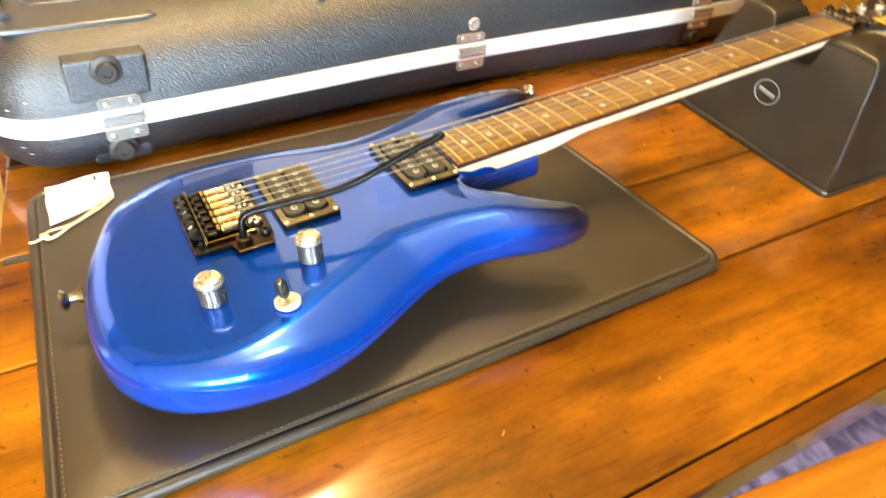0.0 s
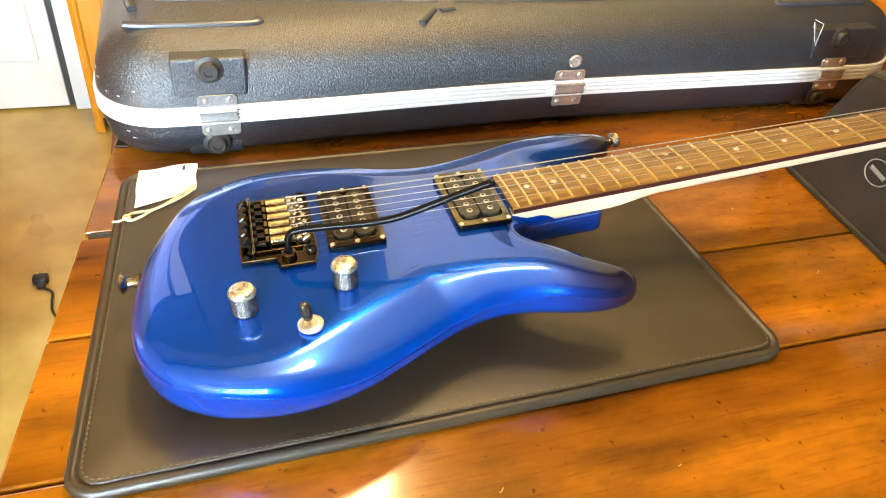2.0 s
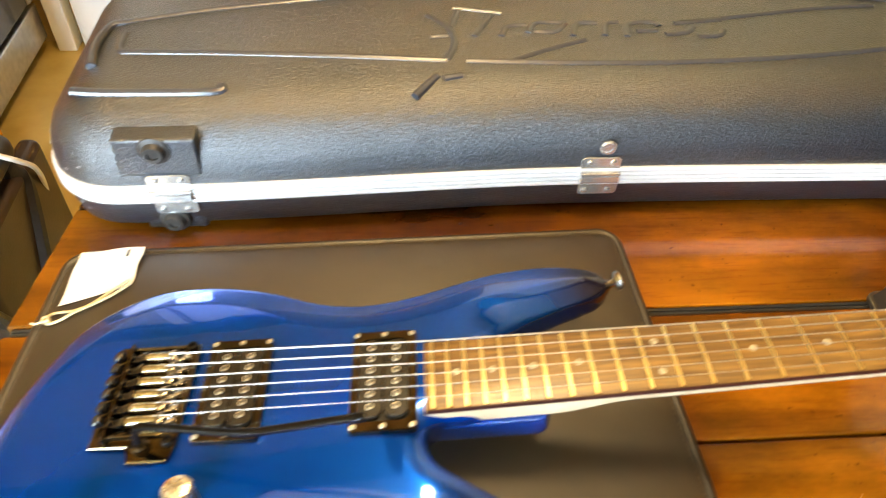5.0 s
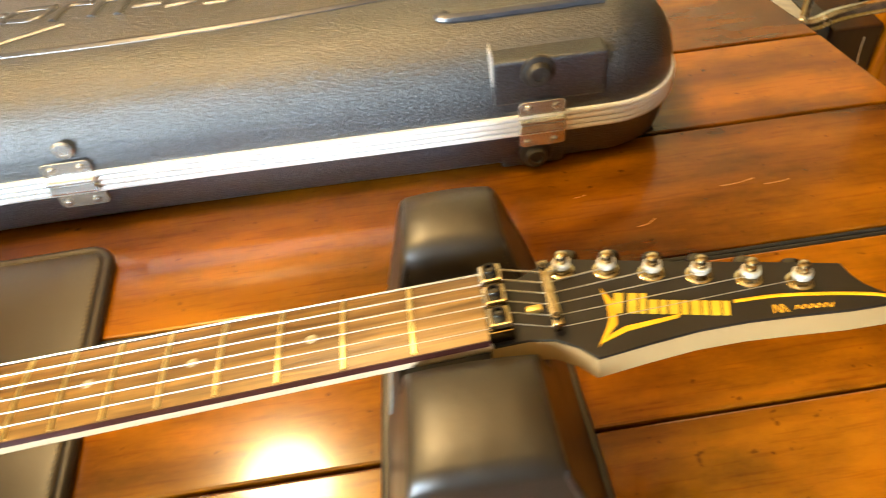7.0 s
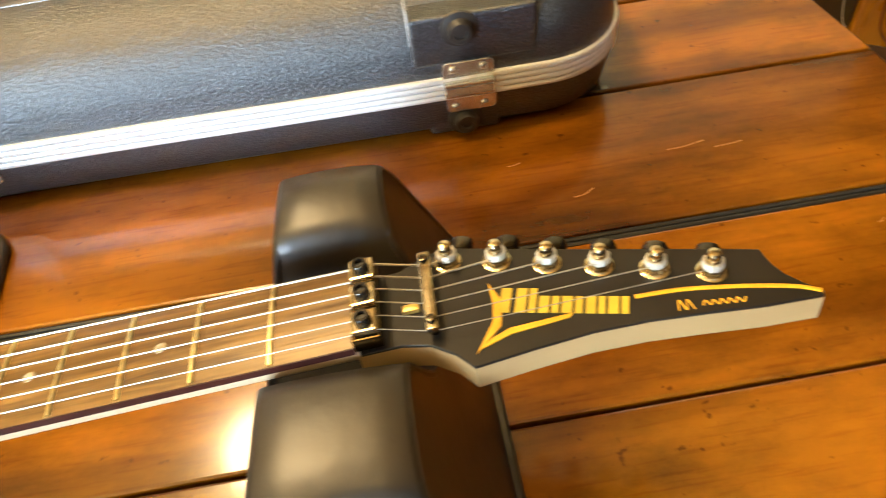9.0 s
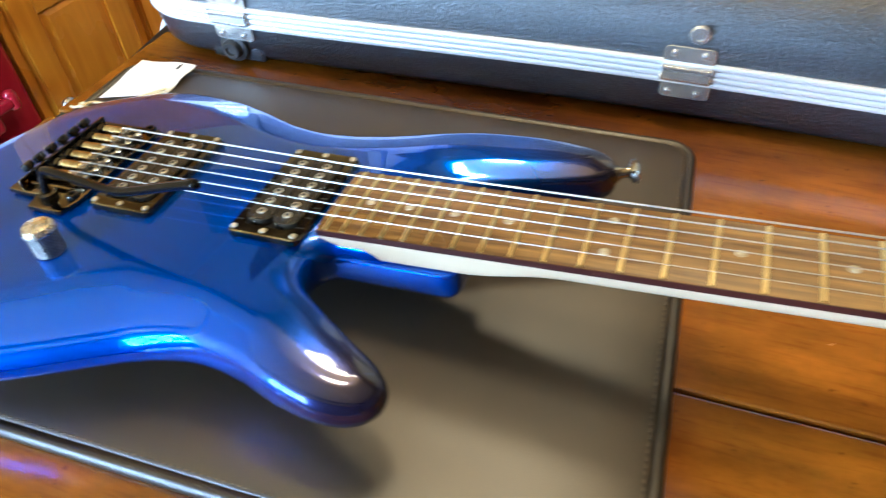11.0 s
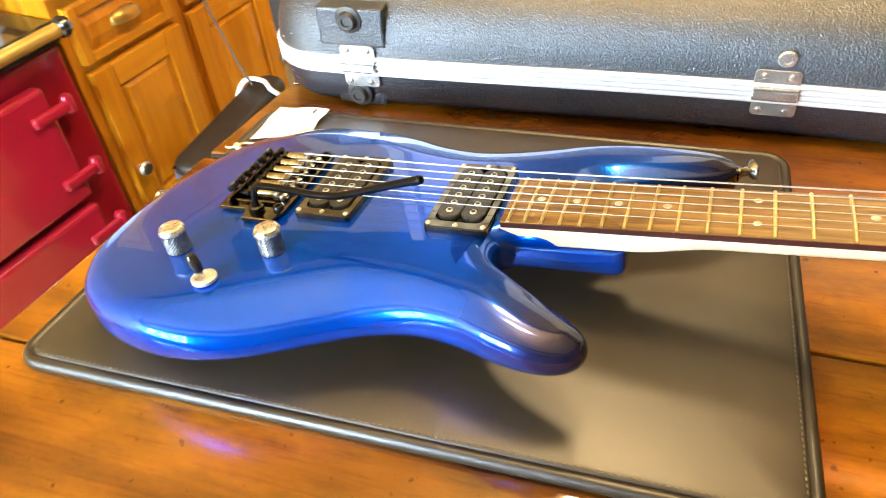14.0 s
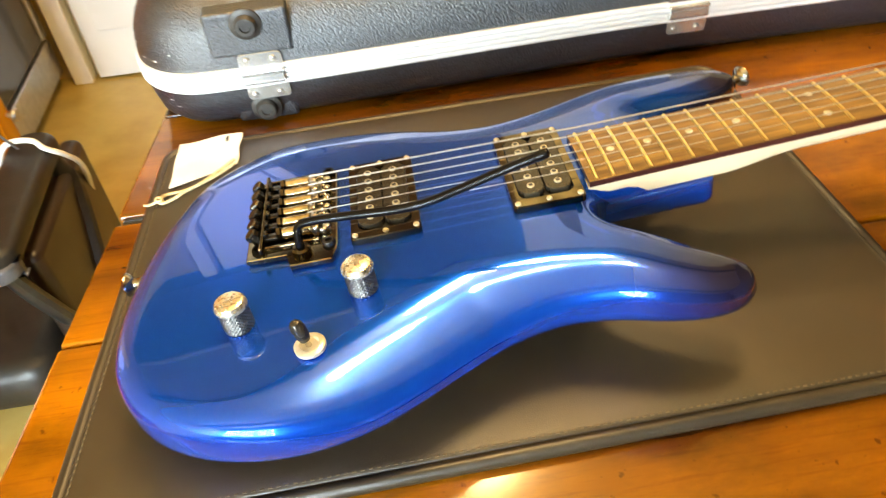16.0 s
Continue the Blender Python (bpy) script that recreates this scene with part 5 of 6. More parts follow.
# ---- hang tag ----
def hang_tag():
    t = thing("hang_tag", "white card hang tag with a cream cord loop", "tag")
    corner = [Vector(p) for p in ((0.113, 0.744, 0), (0.167, 0.765, 0), (0.170, 0.808, 0), (0.116, 0.803, 0))]
    n = 10
    bm = bmesh.new()
    sides = []
    for lift in (0.0, 0.0007):
        grid = []
        for i in range(n + 1):
            row = []
            for j in range(n + 1):
                f, g = i / n, j / n
                p = corner[0].lerp(corner[1], f).lerp(corner[3].lerp(corner[2], f), g)
                wave = 0.0007 * math.sin(f * 7 + g * 3) * g + 0.0004 * math.sin(g * 11 - f * 4)
                p.x += 0.0006 * math.sin(g * 9) * (1 if i in (0, n) else 0)
                row.append(bm.verts.new((p.x, p.y, 0.0135 + lift + wave + 0.002 * ease(0.765, 0.808, p.y))))
            grid.append(row)
        sides.append(grid)
    for k, grid in enumerate(sides):
        for i in range(n):
            for j in range(n):
                q = (grid[i][j], grid[i + 1][j], grid[i + 1][j + 1], grid[i][j + 1])
                bm.faces.new(q if k else q[::-1])
    ring = [(i, 0) for i in range(n)] + [(n, j) for j in range(n)] + [(i, n) for i in range(n, 0, -1)] + [(0, j) for j in range(n, 0, -1)]
    for (a, b), (c, d) in zip(ring, ring[1:] + ring[:1]):
        bm.faces.new((sides[0][a][b], sides[0][c][d], sides[1][c][d], sides[1][a][b]))
    bmesh.ops.recalc_face_normals(bm, faces=bm.faces[:])
    part("card", bm, M_CARD, t)
    part("print", placed(poly([(0.1560, 0.7965), (0.1585, 0.7967), (0.1590, 0.8050), (0.1565, 0.8048)], 0.0166, 0.0170), Matrix()), M_INK_HOLE, t, "small grey print as a bar")
    pts = [(0.165, 0.768, 0.0165), (0.152, 0.757, 0.0150), (0.138, 0.744, 0.0142), (0.126, 0.738, 0.0140), (0.112, 0.736, 0.0140), (0.106, 0.730, 0.0140), (0.110, 0.725, 0.0142), (0.119, 0.728, 0.0150), (0.127, 0.734, 0.0158), (0.140, 0.742, 0.0160), (0.154, 0.752, 0.0160), (0.166, 0.762, 0.0170)]
    cord = part("cord", tube(spline(pts, 60), 0.0012, 6), M_CORD, t, "cream cord loop")
    knot = [(0.1075 + 0.0026 * math.cos(k * 1.1), 0.7285 + 0.0024 * math.sin(k * 1.1), 0.0150 + 0.0011 * math.sin(k * 0.75)) for k in range(12)]
    part("knot", tube(spline(knot, 50), 0.0011, 6), M_CORD, cord)
    part("cord_end", tube(spline([(0.1065, 0.7275, 0.0150), (0.1000, 0.7255, 0.0140), (0.0955, 0.7270, 0.0132)], 12), 0.0010, 6), M_CORD, cord)
    return t


hang_tag()


# ---- pine cabinet with drawers ----
CABX = -0.63
BACK = -1.2
# the fitted units stand at a slight angle to the table
TURN = Matrix.Translation((CABX, 1.4, 0)) @ Matrix.Rotation(radians(-9), 4, "Z") @ Matrix.Translation((-CABX, -1.4, 0))


def frame_panel(x, y0, z0, y1, z1, rail, t, name):
    """A framed door or drawer front in the plane x, facing +x."""
    d = part(name, box(x, y0, z0, x + 0.016, y1, z1, 0.002), M_PINE, t)
    for a in ((y0, z0, y0 + rail, z1), (y1 - rail, z0, y1, z1)):
        part("stile", box(x + 0.0165, a[0] + 0.001, a[1] + 0.001, x + 0.024, a[2], a[3] - 0.001, 0.002), M_PINE, d)
    for a in ((y0 + rail, z0, y1 - rail, z0 + rail), (y0 + rail, z1 - rail, y1 - rail, z1)):
        part("rail", box(x + 0.0165, a[0] + 0.0005, a[1] + 0.001, x + 0.0235, a[2] - 0.0005, a[3] - 0.001, 0.002), M_PINE_Y, d)
    inner = [Vector((p.x, p.y, 0)) for p in ((Vector((y0 + rail + 0.004, z0 + rail + 0.004))), Vector((y1 - rail - 0.004, z0 + rail + 0.004)), Vector((y1 - rail - 0.004, z1 - rail - 0.004)), Vector((y0 + rail + 0.004, z1 - rail - 0.004)))]
    pan = stack(inner, [(0, 0), (0.002, 0.001), (0.020, 0.006)])
    pan.transform(Matrix(((0, 0, 1, x + 0.0162), (1, 0, 0, 0), (0, 1, 0, 0), (0, 0, 0, 1))))
    part("panel", pan, M_PINE, d, smooth=False)
    return d


def cabinet_unit(y0, y1, knob_low_side, setback=0.0):
    t = thing("pine_cabinet", "honey pine base cabinet with a drawer and a panelled door", "cabinet", group="pine base cabinets", m=TURN @ Matrix.Translation((-setback, 0, 0)))
    top = -0.100
    part("carcass", box(BACK + 0.03, y0 + 0.001, FLOOR + 0.002, CABX, y1 - 0.001, top, 0.002), M_PINE, t)
    dr = frame_panel(CABX + 0.0005, y0 + 0.020, -0.248, y1 - 0.030, -0.130, 0.022, t, "drawer_front")
    ym = (y0 + y1) / 2 - 0.004
    cup = bmesh.new()
    rows = []
    for i in range(7):
        a = math.pi / 2 * i / 6
        row = []
        for k in range(13):
            b = math.pi * k / 12
            row.append(cup.verts.new((CABX + 0.0235 + 0.024 * math.sin(b) * math.cos(a) * 0.9, ym + 0.040 * math.cos(b), -0.197 + 0.026 * math.sin(a) * math.sin(b) ** 0.5)))
        rows.append(row)
    for a, b in zip(rows, rows[1:]):
        for k in range(12):
            cup.faces.new((a[k], a[k + 1], b[k + 1], b[k]))
    bmesh.ops.solidify(cup, geom=cup.faces[:], thickness=0.0015)
    bmesh.ops.recalc_face_normals(cup, faces=cup.faces[:])
    part("cup_handle", cup, M_BRASS, dr, "brass cup handle", angle=60)
    dd = frame_panel(CABX + 0.0005, y0 + 0.020, FLOOR + 0.11, y1 - 0.022, -0.266, 0.052, t, "cabinet_door")
    kb = lathe([(0.006, 0), (0.006, 0.008), (0.015, 0.014), (0.017, 0.020), (0.013, 0.026), (0.004, 0.028)], 18)
    kb.transform(Matrix.Translation((CABX + 0.0235, knob_low_side, -0.503)) @ Matrix.Rotation(radians(90), 4, "Y"))
    part("door_knob", kb, M_STEEL, dd, "steel knob")
    part("plinth", box(CABX - 0.05, y0, FLOOR + 0.001, CABX - 0.03, y1, FLOOR + 0.10), M_PINE_Y, t)
    return t


cabinet_unit(1.256, 1.556, 1.295)
cabinet_unit(1.558, 1.875, 1.845, 0.012)


def worktop():
    t = thing("worktop", "honey pine worktop board with a rounded edge", "worktop", m=TURN)
    part("board", box(-0.795, 1.248, -0.0985, CABX + 0.035, 1.885, -0.052, 0.005, 3), M_PINE_Y, t)
    part("end_lipping", box(-0.790, 1.240, -0.097, CABX + 0.033, 1.2475, -0.053, 0.003), M_PINE_X, t)


worktop()


def wall_unit():
    t = thing("pine_wall_unit", "tall honey pine unit standing on the worktop", "cabinet", m=TURN)
    part("side", box(-0.795, 1.262, -0.051, -0.655, 1.285, 0.55, 0.003), M_PINE, t)
    part("side", box(-0.795, 1.86, -0.051, -0.655, 1.882, 0.55, 0.003), M_PINE, t)
    part("front", box(-0.654, 1.262, -0.051, -0.638, 1.882, 0.55, 0.003), M_PINE, t)
    part("top", box(-0.795, 1.262, 0.551, -0.638, 1.882, 0.57, 0.003), M_PINE_Y, t)


wall_unit()


def splashback():
    t = thing("splashback", "white floral tiled splashback with a green lower edge", "splashback", kind="structure", m=TURN)
    n = 4
    for k in range(n):
        for r in range(5):
            x = -1.20 + k * 0.10
            z = -0.118 + r * 0.10
            part("tile", box(x + 0.001, 1.277, z + 0.001, x + 0.099, 1.286, z + 0.099, 0.002), M_FLORAL, t)
    part("green_edge", box(-1.20, 1.275, -0.138, -0.801, 1.286, -0.119, 0.002), M_GREEN, t, "green edge strip")
    part("grout_board", box(-1.20, 1.2865, -0.138, -0.801, 1.300, 0.385), M_WHITE, t)


splashback()


# ---- red range stove ----
def red_stove():
    t = thing("range_stove", "red enamel cast-iron range stove with a brass towel rail", "stove", m=TURN)
    y0, y1 = 0.25, 1.250
    x1 = CABX + 0.005
    part("body", box(BACK + 0.02, y0, FLOOR + 0.09, x1, y1, -0.185, 0.012, 3), M_RED, t)
    part("plinth", box(BACK + 0.05, y0 + 0.02, FLOOR + 0.001, x1 - 0.05, y1 - 0.02, FLOOR + 0.089), M_ENAMEL, t)
    part("hob", box(BACK + 0.02, y0 - 0.005, -0.184, x1 + 0.012, y1 + 0.004, -0.140, 0.008, 3), M_ENAMEL, t, "black enamel hob top")
    rail = part("towel_rail", tube([(x1 + 0.058, y0, -0.137), (x1 + 0.058, y1 - 0.022, -0.137)], 0.013, 14), M_BRASS, t, "brass towel rail")
    part("rail_end", lathe([(0.014, 0), (0.019, 0.004), (0.021, 0.014), (0.016, 0.024), (0.004, 0.028)], 18, Matrix.Translation((x1 + 0.058, y1 - 0.030, -0.137)) @ Matrix.Rotation(radians(-90), 4, "X")), M_ENAMEL, rail, "black rail end cap")
    for y in (y0 + 0.1, y1 - 0.09):
        part("rail_bracket", tube([(x1 + 0.004, y, -0.158), (x1 + 0.058, y, -0.137)], 0.009, 10), M_ENAMEL, rail)
    for a, b, z0, z1 in ((0.72, 1.160, -0.480, -0.227), (0.72, 1.160, -0.640, -0.500), (0.27, 0.69, -0.480, -0.227), (0.27, 0.69, -0.640, -0.500)):
        door = part("oven_door", box(x1 + 0.001, a, z0, x1 + 0.034, b, z1, 0.010, 3), M_RED, t, "red enamel oven door")
        for z in ((z1 - 0.054, z0 + 0.054) if z1 - z0 > 0.2 else ((z0 + z1) / 2,)):
            part("hinge_arm", box(x1 + 0.030, b - 0.055, z - 0.012, x1 + 0.046, b + 0.030, z + 0.012, 0.007, 3), M_RED, door)
            part("hinge_pin", lathe([(0.010, -0.018), (0.013, -0.014), (0.013, 0.014), (0.009, 0.020), (0.003, 0.022)], 16, Matrix.Translation((x1 + 0.034, b + 0.032, z))), M_RED, door)
    lab = part("badge_plate", box(x1 + 0.0345, 0.962, -0.219, x1 + 0.040, 1.058, -0.193, 0.003), M_WHITE, t, "small cream badge plate")
    part("badge_mark", box(x1 + 0.0402, 1.012, -0.214, x1 + 0.0412, 1.050, -0.199), M_REDINK, lab)
    part("badge_mark", box(x1 + 0.0402, 0.968, -0.214, x1 + 0.0412, 1.000, -0.206), M_INK_HOLE, lab)
    return t


red_stove()


def kettle():
    t = thing("kettle", "chrome kettle standing on the hob", "kettle")
    m = Matrix.Translation((-0.860, 1.065, -0.139))
    part("kettle_body", lathe([(0.070, 0), (0.082, 0.006), (0.085, 0.03), (0.078, 0.07), (0.055, 0.10), (0.030, 0.112), (0.010, 0.114)], 32, m), M_CHROME, t)
    part("lid_knob", lathe([(0.006, 0.113), (0.012, 0.124), (0.004, 0.134)], 14, m), M_BLACK, t)
    return t


kettle()


# ---- office chair beside the table ----
def office_chair():
    t = thing("office_chair", "black leather office chair with a padded armrest beside the table", "chair", m=Matrix.Translation((-0.066, 0.080, -0.053)))
    m = Matrix.Translation((-0.225, 1.165, -0.285)) @ Matrix.Rotation(radians(1), 4, "Z")
    o = rounded_rect(-0.040, -0.175, 0.038, 0.165, 0.036, 8)
    part("armrest", placed(stack(o, rounded_levels(0.0, 0.036, 0.010, 0.014, 4)), m), M_CHAIR, t, "black padded armrest", angle=60)
    o2 = rounded_rect(-0.0405, -0.181, 0.0385, -0.120, 0.034, 8)
    part("arm_cap", placed(stack(o2, rounded_levels(-0.012, 0.016, 0.008, 0.006, 4)), m), M_GREY, t, "dark grey armrest end", angle=60)
    part("arm_post", tube(spline([(-0.225, 1.03, -0.290), (-0.215, 1.05, -0.38), (-0.20, 1.10, -0.52)], 16), 0.019, 10, flat=0.7), M_BLACK, t)
    part("arm_post", tube(spline([(-0.215, 1.30, -0.290), (-0.20, 1.29, -0.36), (-0.195, 1.22, -0.50)], 16), 0.022, 10, flat=0.7), M_BLACK, t)
    so = rounded_rect(-0.232, 1.07, -0.190, 1.40, 0.018, 6)
    part("side_panel", stack(so, rounded_levels(-0.54, -0.315, 0.015, 0.015, 3)), M_BROWNLEATHER, t, "dark leather side panel")
    so = rounded_rect(-0.465, 1.00, -0.236, 1.47, 0.05, 8)
    part("seat", stack(so, rounded_levels(-0.60, -0.50, 0.03, 0.04, 4)), M_CHAIR, t, "black leather seat", angle=60)
    part("gas_lift", lathe([(0.03, FLOOR + 0.06), (0.03, -0.59)], 16, Matrix.Translation((-0.40, 1.20, 0))), M_BLACK, t)
    for k in range(5):
        a = radians(72 * k + 20)
        part("foot_arm", tube([(-0.40, 1.20, FLOOR + 0.075), (-0.40 + 0.15 * math.cos(a), 1.20 + 0.15 * math.sin(a), FLOOR + 0.055)], 0.016, 8), M_BLACK, t)
        part("caster", lathe([(0.022, -0.012), (0.025, 0), (0.022, 0.012)], 16, Matrix.Translation((-0.40 + 0.15 * math.cos(a), 1.20 + 0.15 * math.sin(a), FLOOR + 0.0255)) @ Matrix.Rotation(radians(90), 4, "X")), M_BLACK, t)
    return t


office_chair()


def white_cable():
    t = thing("white_cable", "white charging cable looped over the chair armrest", "cable")
    pts = [(-0.365, 1.330, -0.345), (-0.352, 1.345, -0.302), (-0.330, 1.352, -0.281), (-0.290, 1.345, -0.278), (-0.272, 1.336, -0.29), (-0.255, 1.356, -0.32), (-0.256, 1.397, -0.37), (-0.272, 1.428, -0.44), (-0.290, 1.434, -0.51), (-0.34, 1.42, -0.60), (-0.38, 1.42, -0.737)]
    part("cable", placed(tube(spline(pts, 60), 0.0048, 8), Matrix.Translation((0.014, 0, -0.006))), M_WCABLE, t)
    return t


white_cable()


# ---- far wall: white door, pine dresser and what stands on it ----
def white_door():
    t = thing("door_1", "white painted panel door in a white frame", "door", kind="structure")
    part("door_leaf", box(-0.535, Y1 - 0.045, FLOOR + 0.008, -0.225, Y1 - 0.005, 1.25, 0.003), M_WHITE, t)
    for z0, z1 in ((FLOOR + 0.16, -0.05), (0.06, 1.10)):
        part("door_panel", box(-0.485, Y1 - 0.052, z0, -0.275, Y1 - 0.0455, z1, 0.003), M_WHITE, t)
    part("jamb", box(-0.205, Y1 - 0.060, FLOOR + 0.001, -0.150, Y1 - 0.002, 1.30, 0.003), M_WHITE, t)
    part("jamb", box(-0.610, Y1 - 0.060, FLOOR + 0.001, -0.555, Y1 - 0.002, 1.30, 0.003), M_WHITE, t)
    # solid dark strip fills the gap in place of its shade
    part("gap", box(-0.2245, Y1 - 0.040, FLOOR + 0.008, -0.2055, Y1 - 0.003, 1.28), M_INK_HOLE, t)
    return t


white_door()


def pine_dresser():
    t = thing("pine_dresser", "honey pine dresser with panelled doors and an open shelf", "dresser")
    yb, yf = Y1 - 0.005, Y1 - 0.22
    part("side", box(-0.140, yf, FLOOR + 0.002, -0.115, yb, 0.45, 0.003), M_PINE, t)
    part("side", box(0.905, yf, FLOOR + 0.002, 0.930, yb, 0.45, 0.003), M_PINE, t)
    part("upright", box(0.165, yf, FLOOR + 0.002, 0.188, yb, 0.45, 0.003), M_PINE, t)
    part("upright", box(0.640, yf, FLOOR + 0.002, 0.663, yb, 0.45, 0.003), M_PINE, t)
    part("back", box(-0.114, yb - 0.012, FLOOR + 0.01, 0.904, yb - 0.002, 0.445), M_PINE, t)
    part("shelf", box(0.1885, yf + 0.004, -0.575, 0.6395, yb - 0.013, -0.552, 0.003), M_PINE_X, t)
    part("shelf", box(0.1885, yf + 0.004, -0.14, 0.6395, yb - 0.013, -0.12, 0.003), M_PINE_X, t)
    for x0, x1 in ((-0.114, 0.164), (0.664, 0.904)):
        for z0, z1 in ((FLOOR + 0.06, -0.10), (-0.08, 0.40)):
            d = part("dresser_door", box(x0, yf - 0.018, z0, x1, yf - 0.001, z1, 0.003), M_PINE, t)
            part("door_panel", box(x0 + 0.055, yf - 0.0245, z0 + 0.06, x1 - 0.055, yf - 0.0185, z1 - 0.06, 0.005, 3), M_PINE, d)
    part("top", box(-0.150, yf - 0.012, 0.4515, 0.940, yb, 0.472, 0.004), M_PINE_X, t)
    return t


pine_dresser()


def sign_box():
    t = thing("care_box", "white box with red lettering on the dresser shelf", "box")
    y = Y1 - 0.19
    part("carton", box(0.215, y, -0.551, 0.455, Y1 - 0.06, -0.325, 0.003), M_WHITE, t)
    cu = bpy.data.curves.new("print", "FONT")
    cu.body, cu.size, cu.align_x = "HANDLE WITH CARE", 0.021, "CENTER"
    ob = new("print", cu)
    dep = bpy.context.evaluated_depsgraph_get()
    me = bpy.data.meshes.new_from_object(ob.evaluated_get(dep))
    bpy.data.objects.remove(ob)
    me.materials.clear()
    me.materials.append(M_REDINK)
    p = new("print", me)
    p.parent = t
    p.matrix_local = pose(0.337, y - 0.002, -0.402, 90, 0, 0)
    tagged(p, "red printed words")
    return t


sign_box()
tagged(mesh_object("jar", lathe([(0.045, -0.551), (0.060, -0.53), (0.066, -0.49), (0.058, -0.455), (0.040, -0.44), (0.044, -0.43), (0.020, -0.425)], 24, Matrix.Translation((0.545, Y1 - 0.13, 0))), M_ORANGE), "glossy orange pot on the dresser shelf", "pot")


def cooker():
    t = thing("dark_cooker", "dark freestanding appliance with a pale edge and a steel drawer", "appliance")
    y0, y1 = 1.93, 2.42
    part("cabinet", box(X0 + 0.03, y0, FLOOR + 0.012, CABX - 0.03, y1, 0.15, 0.006), M_WHITE, t)
    part("glass_door", box(CABX - 0.0295, y0 + 0.01, -0.58, CABX + 0.0, y1 - 0.045, 0.12, 0.006), M_DARK, t, "dark glass door")
    part("edge", box(CABX - 0.0295, y1 - 0.044, -0.58, CABX + 0.004, y1 - 0.004, 0.13, 0.006), M_STEEL, t)
    part("drawer", box(CABX - 0.0295, y0 + 0.01, -0.70, CABX + 0.002, y1 - 0.004, -0.59, 0.006), M_STEEL, t, "steel drawer front")
    part("bar_handle", tube([(CABX + 0.03, y0 + 0.03, -0.05), (CABX + 0.03, y1 - 0.06, -0.05)], 0.012, 12), M_STEEL, t)
    return t


cooker()


def power_cord():
    t = thing("grey_cord", "thin grey cord hanging before the cabinets", "cord")
    pts = [(-0.560, 1.575, -0.150), (-0.50, 1.518, -0.184), (-0.42, 1.443, -0.226), (-0.35, 1.378, -0.262), (-0.298, 1.335, -0.290)]
    part("cord", tube(spline(pts, 24), 0.0022, 6), M_GREY, t)
    return t


power_cord()


# ---- chair at the near side of the table ----
def near_chair():
    m = Matrix.Translation((0.384, 0.303, 0)) @ Matrix.Rotation(radians(-7), 4, "Z")
    t = thing("dining_chair", "golden wooden chair with a purple crushed-velvet seat pushed under the table", "chair", m=m)
    so = rounded_rect(-0.02, -0.02, 0.46, 0.36, 0.04, 6)
    part("seat", stack(so, rounded_levels(-0.27, -0.18, 0.02, 0.03, 4)), M_VELVET, t, "purple velvet seat", angle=60)
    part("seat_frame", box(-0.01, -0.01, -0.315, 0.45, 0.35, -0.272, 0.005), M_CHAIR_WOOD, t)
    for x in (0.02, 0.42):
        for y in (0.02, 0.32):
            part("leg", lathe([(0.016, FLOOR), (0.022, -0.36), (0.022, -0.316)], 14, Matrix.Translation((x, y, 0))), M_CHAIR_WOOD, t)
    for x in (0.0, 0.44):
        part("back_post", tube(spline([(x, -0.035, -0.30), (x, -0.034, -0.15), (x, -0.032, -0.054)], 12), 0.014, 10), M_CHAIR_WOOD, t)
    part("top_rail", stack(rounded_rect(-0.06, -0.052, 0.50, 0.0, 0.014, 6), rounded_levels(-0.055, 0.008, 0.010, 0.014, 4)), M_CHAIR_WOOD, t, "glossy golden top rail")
    return t


near_chair()


def floor_plug():
    t = thing("power_plug", "black plug and lead lying on the floor", "plug")
    part("plug", box(-0.238, 1.576, FLOOR + 0.001, -0.205, 1.602, FLOOR + 0.020, 0.006, 3), M_BLACK, t)
    part("grip", box(-0.228, 1.560, FLOOR + 0.003, -0.209, 1.5755, FLOOR + 0.016, 0.004, 2), M_BLACK, t)
    for dx in (-0.008, 0.008):
        part("pin", tube([(-0.222 + dx, 1.602, FLOOR + 0.011), (-0.222 + dx, 1.613, FLOOR + 0.011)], 0.0020, 6), M_BRASS, t)
    pts = [(-0.217, 1.562, FLOOR + 0.009), (-0.195, 1.545, FLOOR + 0.006), (-0.192, 1.51, FLOOR + 0.006), (-0.185, 1.473, FLOOR + 0.006), (-0.15, 1.42, FLOOR + 0.006), (-0.05, 1.36, FLOOR + 0.006), (0.15, 1.30, FLOOR + 0.006)]
    part("lead", tube(spline(pts, 40), 0.0030, 8), M_BLACK, t)
    return t


floor_plug()


# ---- ceiling lamps ----
def ceiling_lamp(lx, ly, lz):
    t = thing("pendant_lamp", "small ceiling pendant with a bare warm bulb", "lamp", "pendant lamps over the table")
    m = Matrix.Translation((lx, ly, 0))
    part("rose", lathe([(0.045, CEIL - 0.02), (0.05, CEIL - 0.012), (0.05, CEIL - 0.001)], 32, m), M_WHITE, t)
    part("stem", lathe([(0.006, lz + 0.165), (0.006, CEIL - 0.02)], 12, m), M_WHITE, t)
    part("holder", lathe([(0.018, lz + 0.145), (0.020, lz + 0.15), (0.016, lz + 0.17), (0.008, lz + 0.172)], 20, m), M_WHITE, t)


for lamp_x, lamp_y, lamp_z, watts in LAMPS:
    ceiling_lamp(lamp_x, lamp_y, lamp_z)


